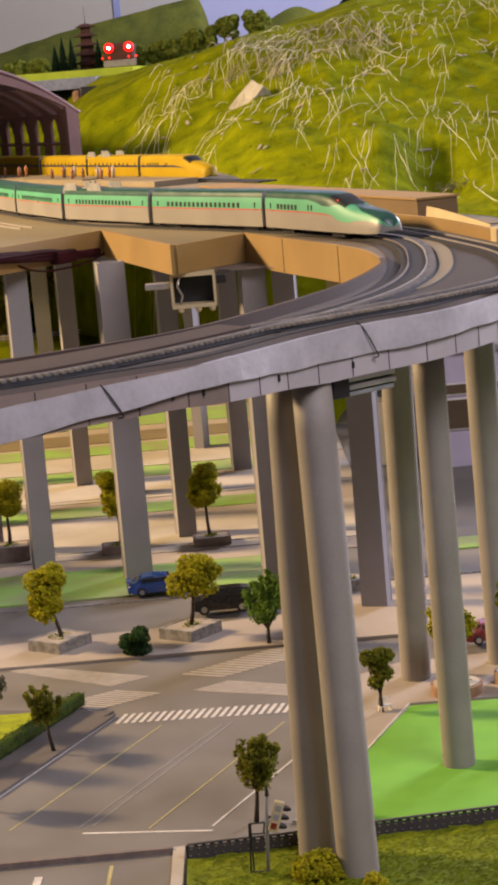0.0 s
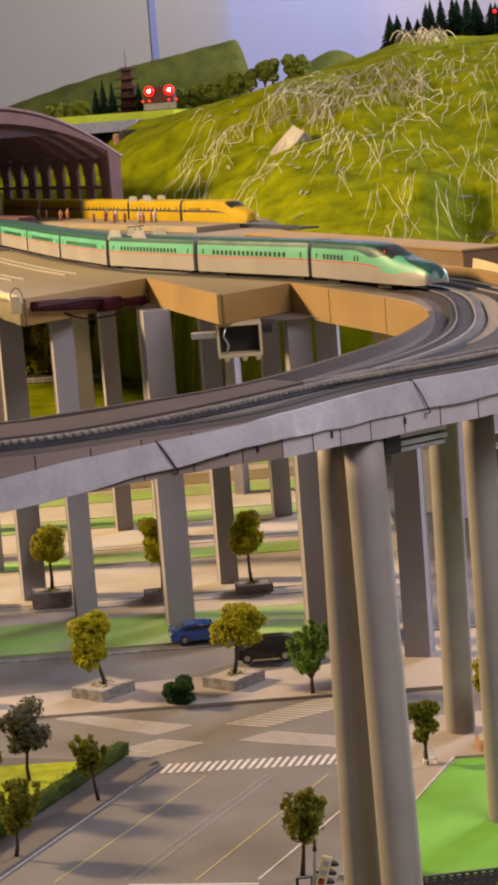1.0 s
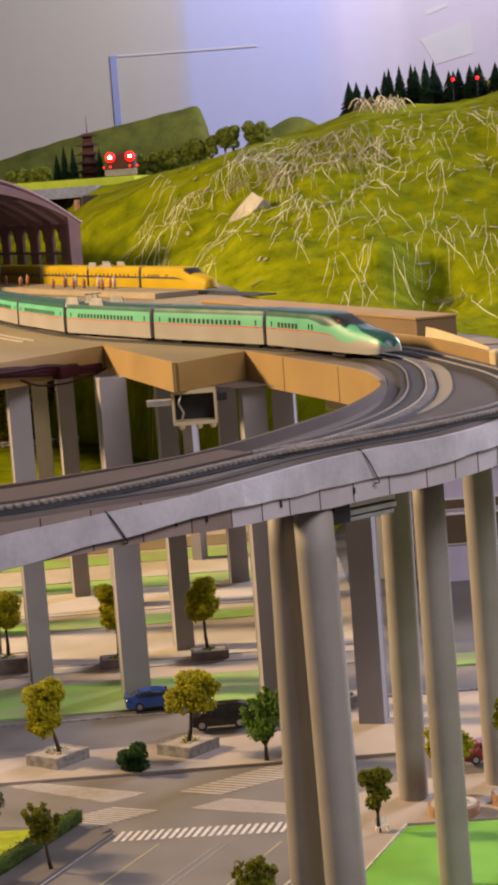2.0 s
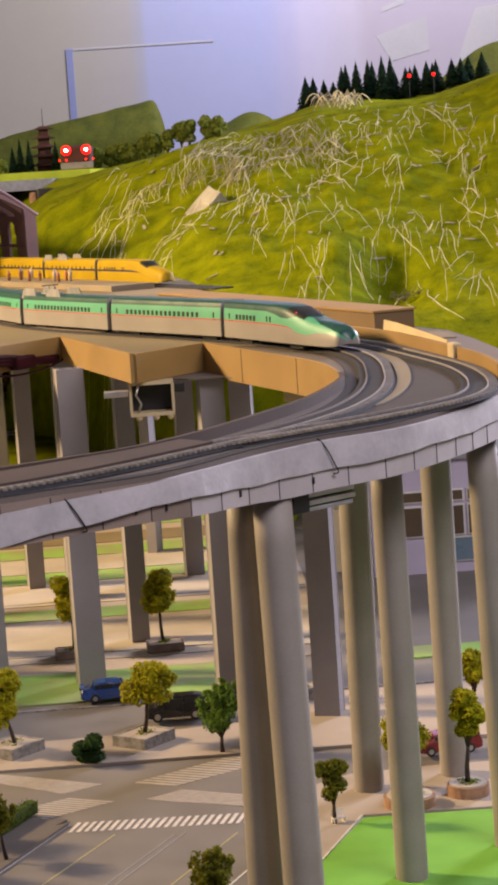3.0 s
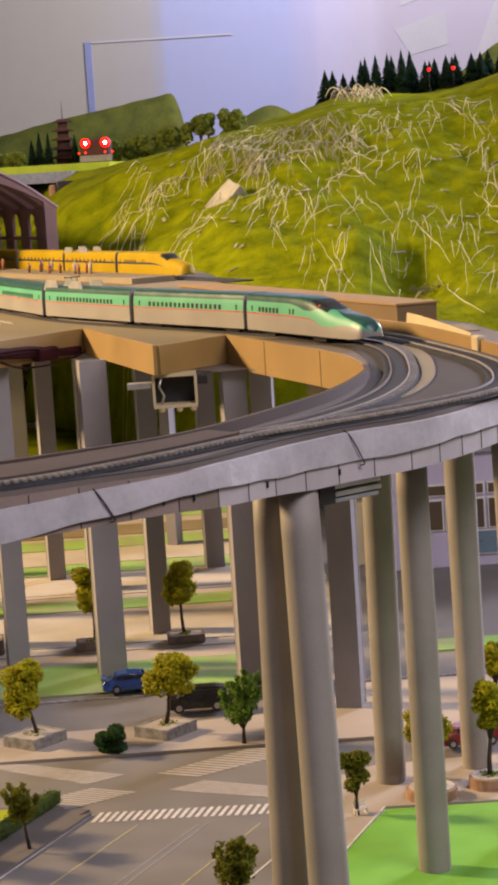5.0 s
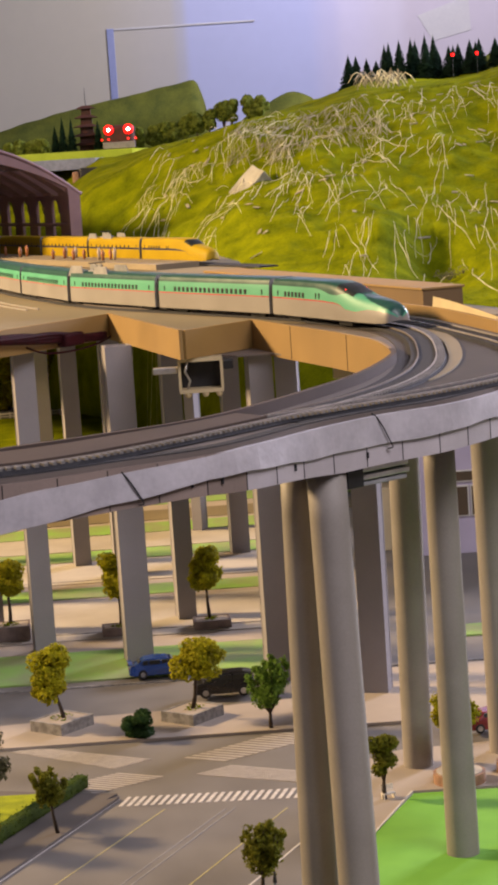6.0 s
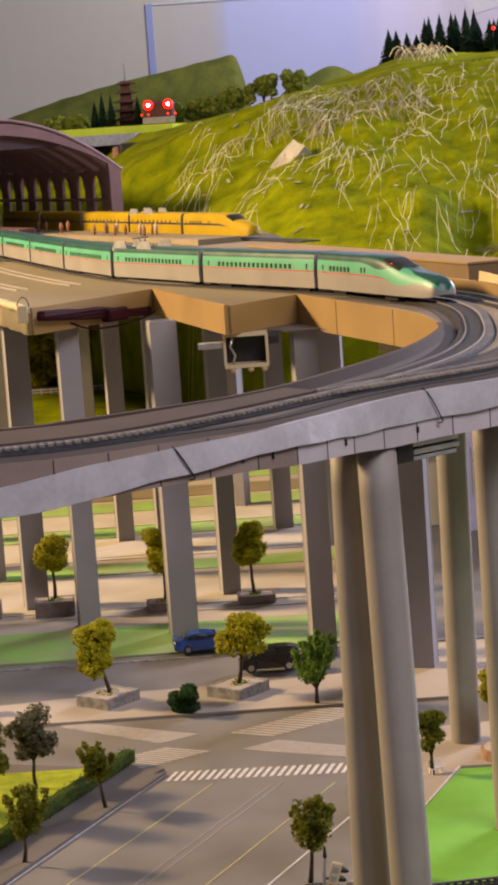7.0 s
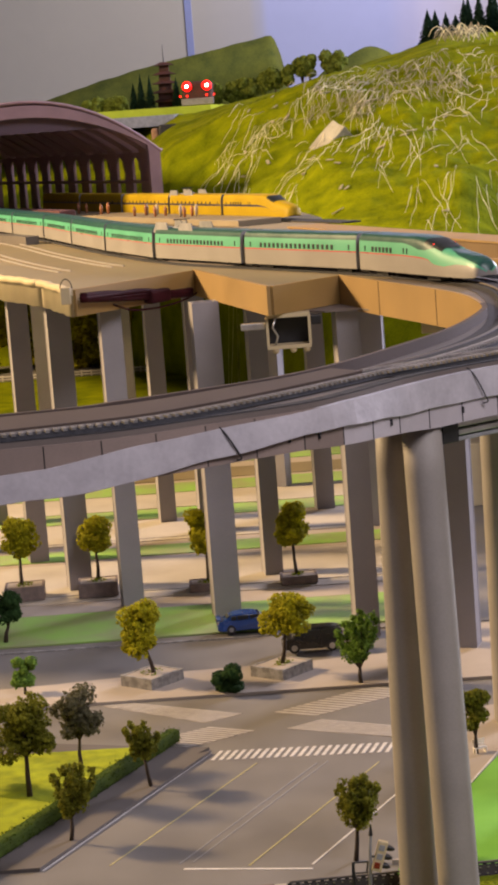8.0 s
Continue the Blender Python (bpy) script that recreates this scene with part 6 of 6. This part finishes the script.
# ---- model cars ----
def car(name, x, y, turn, length, width, height, paint_, label, van=False):
    ob = thing(name, label, "car", "parked model cars", at=(x, y, 0.003), turn=turn)
    L_, W, H = length, width, height
    prof = [(-0.5, 0.22), (-0.495, 0.50), (-0.46, 0.60), (-0.20, 0.66)] if not van else [(-0.5, 0.22), (-0.495, 0.48), (-0.46, 0.56), (-0.34, 0.62)]
    up = [(-0.06, 0.96), (0.12, 1.0), (0.26, 0.95), (0.40, 0.68), (0.47, 0.64), (0.5, 0.52), (0.5, 0.22)] if not van else [(-0.24, 0.93), (-0.10, 1.0), (0.30, 1.0), (0.44, 0.94), (0.485, 0.60), (0.5, 0.50), (0.5, 0.22)]
    side = prof + up + [(0.43, 0.15), (-0.43, 0.15)]
    bm = bmesh.new()
    rows = []
    for w in (-1.0, -0.9, 0.9, 1.0):
        rows.append([bm.verts.new((px * L_ * (0.985 if abs(w) == 1 else 1), w * W / 2 * (1.0 if pz < 0.67 else 0.80), pz * H * (0.97 if abs(w) == 1 else 1))) for px, pz in side])
    n = len(side)
    for a, b in zip(rows, rows[1:]):
        for k in range(n):
            bm.faces.new((a[k], a[(k + 1) % n], b[(k + 1) % n], b[k]))
    bm.faces.new(rows[0][::-1]), bm.faces.new(rows[-1])
    bmesh.ops.recalc_face_normals(bm, faces=bm.faces)
    body = part("body", bm, paint_, ob)
    bev = body.modifiers.new("soft", "BEVEL")
    bev.width, bev.segments, bev.limit_method = 0.0009, 2, "ANGLE"
    for sd in (1, -1):
        if van:
            spans = ((-0.24, -0.10), (-0.08, 0.12), (0.14, 0.42))
        else:
            spans = ((-0.13, 0.02), (0.04, 0.20), (0.215, 0.29))
        for a, b in spans:
            part("side_window", boxed(a * L_, b * L_, sd * W * 0.425 - 0.0011, sd * W * 0.425 + 0.0011, H * 0.69, H * 0.90, 0.0004), M["window"], ob)
    ws = -0.145 if not van else -0.30
    bm = boxed(-0.0004, 0.0004, -W * 0.36, W * 0.36, -H * 0.13, H * 0.13)
    bm.transform(Matrix.Translation((ws * L_, 0, H * 0.80)) @ Matrix.Rotation(radians(42 if not van else 26), 4, "Y"))
    part("windscreen", bm, M["window"], ob)
    bm = boxed(-0.0004, 0.0004, -W * 0.36, W * 0.36, -H * 0.11, H * 0.11)
    bm.transform(Matrix.Translation(((0.345 if not van else 0.468) * L_, 0, H * 0.80)) @ Matrix.Rotation(radians(-38 if not van else -8), 4, "Y"))
    part("rear_window", bm, M["window"], ob)
    for fx in (-0.31, 0.30):
        for sd in (1, -1):
            wy = sd * (W / 2 - 0.0012)
            bm = bmesh.new()
            tube(bm, [(fx * L_, wy - 0.0018, H * 0.22), (fx * L_, wy + 0.0018, H * 0.22)], H * 0.225, 18)
            wh = part("wheel", bm, M["dark"], ob)
            bm = bmesh.new()
            tube(bm, [(fx * L_, wy + sd * 0.0016, H * 0.22), (fx * L_, wy + sd * 0.0022, H * 0.22)], H * 0.125, 14)
            part("rim", bm, M["silver"] if van else M["grey"], wh)
    for sd in (1, -1):
        part("headlight", boxed(-0.497 * L_, -0.465 * L_, sd * W * 0.36 - 0.0022, sd * W * 0.36 + 0.0022, H * 0.44, H * 0.55, 0.0005), M["silver"], ob)
        part("tail_light", boxed(0.480 * L_, 0.503 * L_, sd * W * 0.38 - 0.0016, sd * W * 0.38 + 0.0016, H * 0.44, H * 0.60, 0.0004), M["car_red"], ob)
        part("mirror", boxed(-0.16 * L_, -0.14 * L_, sd * (W * 0.5 + 0.001) - 0.0012, sd * (W * 0.5 + 0.001) + 0.0012, H * 0.62, H * 0.70, 0.0004), paint_, ob)
    if not van:
        part("spoiler", boxed(0.44 * L_, 0.50 * L_, -W * 0.42, W * 0.42, H * 0.74, H * 0.77), paint_, ob)
    return ob


car("blue_car", -0.063, 2.404, 186, 0.079, 0.029, 0.0225, M["car_blue"], "metallic blue model sports saloon parked on the road")
car("black_van", 0.006, 2.290, 3, 0.068, 0.025, 0.0270, M["car_black"], "black model people carrier parked on the road", van=True)
car("red_car", 0.275, 2.075, 8, 0.066, 0.025, 0.0215, M["car_red"], "dark red model car parked behind the piers", van=True)


# ---- signal, bench, fence, front verge ----
ts = thing("traffic_signal", "model traffic signal with pale head on a grey pole", "traffic signal", at=(0.0293, 1.490, 0))
part("pole", tube(bmesh.new(), [(0, 0, -0.01), (0.0035, 0, 0.052), (0.0046, 0, 0.0635), (0.0048, 0, 0.0695)], [0.0014, 0.0013, 0.0011, 0.0003], 8), M["grey"], ts, smooth=True)
part("pole_cap", tube(bmesh.new(), [(0.0045, 0, 0.0630), (0.0049, 0, 0.0712)], [0.0017, 0.0005], 8), M["dark"], ts)
hdm = Matrix.Translation((0.0108, -0.001, 0.0472)) @ Matrix.Rotation(0.30, 4, "Y")
bm = boxed(-0.0044, 0.0030, -0.0022, 0.0022, -0.0116, 0.0116, 0.0008)
bm.transform(hdm)
hd_ = part("head", bm, M["cream"], ts, "pale signal head")
for zz_ in (-0.0068, 0.0, 0.0068):
    bm = bmesh.new()
    tube(bm, [(0.0028, 0, zz_ + 0.0006), (0.0062, 0, zz_ + 0.0004), (0.0085, 0, zz_ + 0.0002)], [0.0025, 0.0020, 0.0008], 10)
    bm.transform(hdm)
    part("hood", bm, M["dark"], hd_)
for zz_ in (0.0, 0.0068):
    bm = boxed(-0.0030, 0.0012, -0.0026, -0.0021, zz_ - 0.0022, zz_ + 0.0022, 0.0002)
    bm.transform(hdm)
    part("lens_plate", bm, M["grey"], hd_)
bm = boxed(-0.0034, 0.0010, -0.0028, -0.0021, -0.0090, -0.0044, 0.0003)
bm.transform(hdm)
part("red_lens", bm, M["car_red"], hd_, "red signal lens")
part("bracket_arm", tube(bmesh.new(), [(0.003, 0, 0.047), (0.0075, 0, 0.047)], 0.0009, 6), M["dark"], ts)
rp = thing("railing_post", "thin black metal railing with square top", "railing", at=(0.0180, 1.492, 0))
for pts in (((-0.0005, 0, -0.01), (0.0012, 0, 0.0425)), ((0.0112, 0, 0.0345), (0.0125, 0, 0.0425)), ((0.0012, 0, 0.0425), (0.0135, 0, 0.0425)), ((0.0010, 0, 0.0345), (0.0130, 0, 0.0345)), ((0.0, 0, 0.006), (0.0115, 0, 0.006)), ((0.0, 0, 0.0035), (0.0115, 0, 0.0035)), ((0.0022, 0, 0.0425), (0.0022, 0, 0.0005))):
    part("bar", tube(bmesh.new(), pts, 0.00065, 6), M["dark"], rp)
bn = thing("white_bench", "small white metal bench beside a tree", "bench", at=(0.1475, 1.868, 0.003), turn=20)
part("seat", boxed(-0.006, 0.006, -0.003, 0.003, 0.0045, 0.0054), M["white"], bn)
for k in range(3):
    part("back_slat", boxed(-0.006, 0.006, 0.0028, 0.0034, 0.0065 + 0.0022 * k, 0.0078 + 0.0022 * k), M["white"], bn)
for x in (-0.0052, 0.0052):
    part("leg", boxed(x - 0.0004, x + 0.0004, -0.003, 0.0034, 0.0, 0.0045), M["white"], bn)
fn = thing("low_fence", "low dark slatted fence along the front verge", "fence")
fl = smooth_line([(-0.028, 1.538), (0.0, 1.541), (0.04, 1.5435), (0.068, 1.547), (0.118, 1.553), (0.206, 1.5625), (0.40, 1.582)], 0.0062)
for z0, z1 in ((0.0132, 0.0150), (0.0070, 0.0084)):
    part("rail", sweep(fl, [(-0.0008, z0), (0.0008, z0), (0.0008, z1), (-0.0008, z1)]), M["dark_pavement"], fn)
for p, d, nrm in frames(fl):
    bm = boxed(p.x - 0.0015, p.x + 0.0015, p.y + 0.0009, p.y + 0.0022, -0.004, 0.0140)
    bm.transform(Matrix.Translation((0, -0.0028, 0)))
    part("slat", bm, M["dark"], fn)
    for dx, zr in ((0.0018, 0.0107), (0.0010, 0.0058)):
        part("rivet", boxed(p.x + dx, p.x + dx + 0.0016, p.y - 0.0026, p.y - 0.0020, zr, zr + 0.0009), M["silver"], fn)
part("back_panel", sweep(fl, [(0.0012, -0.004), (0.0022, -0.004), (0.0022, 0.0128), (0.0012, 0.0128)]), M["curve_paint"], fn, "dark grey fence panel")
part("plinth", sweep(fl, [(-0.0030, -0.012), (0.0030, -0.012), (0.0030, 0.0026), (-0.0030, 0.0026)]), M["dark"], fn)
lf = smooth_line([(-0.50, 1.552), (-0.174, 1.560), (-0.044, 1.562), (-0.026, 1.562)], 0.02)
tagged(part("road_edge_board", sweep(lf, [(-0.002, -0.02), (0.002, -0.02), (0.002, 0.0045), (-0.002, 0.0045)]), M["brown_stone"]), "thin dark board along the front road edge", "edging", kind="structure")


def verge_z(x, y):
    return 0.0046 + 0.0018 * noise.noise(Vector((x * 40, y * 70, 2.0))) + 0.0014 * noise.noise(Vector((x * 140, y * 140, 6.0)))


slab("verge_board", [(-0.029, 1.545), (0.06, 1.552), (0.4, 1.590), (0.6, 1.30), (-0.035, 1.20)], -0.03, -0.006, M["brown_stone"], "thin board under the front verge", "board")
bm = heights(-0.029, 0.42, 1.30, 1.585, 150, 95, verge_z)
bmesh.ops.delete(bm, geom=[f for f in bm.faces if f.calc_center_median().y > interp(f.calc_center_median().x, [(-0.03, 1.534), (0.04, 1.539), (0.118, 1.548), (0.21, 1.558), (0.42, 1.578)])], context="FACES")
tagged(part("front_verge", bm, M["verge"], smooth=True), "rough lumpy green verge before the fence", "grass", kind="structure")
slab("front_kerb", [(-0.040, 1.566), (-0.031, 1.567), (-0.036, 1.20), (-0.045, 1.20)], -0.01, 0.0030, M["pale_pavement"], "pale kerb beside the front lane", "kerb")
stroke("front_line_1", (-0.086, 1.545), (-0.092, 1.35), 0.003, M["yellow_line"], "yellow line on the front lane")
stroke("front_line_2", (-0.140, 1.535), (-0.150, 1.35), 0.006, M["white_line"], "white line on the front lane")
vm = bmesh.new()
r = random.Random(9)
for _ in range(9000):
    x, y = r.uniform(-0.026, 0.30), r.uniform(1.40, 1.585)
    if y < interp(x, [(-0.03, 1.534), (0.04, 1.539), (0.118, 1.548), (0.21, 1.558)]) - 0.004:
        a = r.gauss(0.15, 0.35)
        way = Vector((math.cos(a), math.sin(a), r.uniform(0.05, 0.45)))
        c = Vector((x, y, verge_z(x, y)))
        long_, wide = r.uniform(0.0018, 0.0042), r.uniform(0.0005, 0.0011)
        side = Vector((-way.y, way.x, 0.3)) * wide
        vm.faces.new([vm.verts.new(c - side), vm.verts.new(c + way * long_ * 0.6 - side * 0.6), vm.verts.new(c + way * long_), vm.verts.new(c + way * long_ * 0.5 + side * 0.8), vm.verts.new(c + side)])
tagged(part("verge_moss", vm, M["verge_leaf"]), "matted yellow-green grass tufts on the verge", "grass", kind="stuff")

# ---- things seen behind the piers ----
hs = thing("shop_building", "lavender model building with brown shop windows", "building")
part("wall", boxed(0.300, 0.640, 3.03, 3.20, 0.0, 0.165), M["lavender"], hs)
part("roof", boxed(0.292, 0.648, 3.022, 3.208, 0.1652, 0.172), M["grey"], hs)
for x0, x1, z0, z1, mt in ((0.318, 0.372, 0.056, 0.097, M["brown_glass"]), (0.378, 0.432, 0.056, 0.097, M["brown_glass"]), (0.440, 0.494, 0.056, 0.097, M["brown_glass"]), (0.318, 0.432, 0.106, 0.119, M["brown_glass"]), (0.440, 0.60, 0.106, 0.119, M["brown_glass"]), (0.412, 0.455, 0.018, 0.050, M["blue_glass"]), (0.475, 0.53, 0.018, 0.050, M["blue_glass"])):
    w = part("window", boxed(x0 - 0.002, x1 + 0.002, 3.0265, 3.0305, z0 - 0.002, z1 + 0.002), M["white"], hs)
    part("pane", boxed(x0, x1, 3.0255, 3.0262, z0, z1), mt, w)
oriented("peach_block", (0.262, 3.12), (1, 0), 0.022, 0.03, 0.0, 0.092, M["cream"], "peach coloured card block behind the pillars", "block", bevel=0.001)
slab("embankment", [(-2.6, 5.62), (1.6, 5.46), (1.6, 5.5), (-2.6, 5.72)], 0.0, 0.35, M["verge"], "grassy dark green embankment under the deck", "embankment")
slab("far_verge", rect(-2.6, 0.35, 4.20, 5.12), 0.0, 0.004, M["hill"], "yellow-green verge far under the deck", "grass")
rl = thing("white_railing", "low white railing along the far road under the deck", "railing")
part("rail", boxed(-1.2, 0.25, 5.150, 5.153, 0.011, 0.014), M["white"], rl)
part("rail", boxed(-1.2, 0.25, 5.150, 5.153, 0.005, 0.007), M["white"], rl)
for k in range(60):
    part("post", boxed(-1.19 + 0.024 * k, -1.186 + 0.024 * k, 5.1535, 5.157, 0.0, 0.015), M["white"], rl)
for i in range(12):
    lumpy_tree("round_bush", -0.78 + 0.09 * i + 0.02 * (i % 2), 5.36, 0.0, 0.15 + 0.03 * (i * 2 % 3), 0.065, OL, "large shaded bush far under the deck", 80 + i, tr=0.004, n=70, stem=0.15, leaf=0.008, lobes=6, category="bush", group="bushes under the deck", squash=1.2)
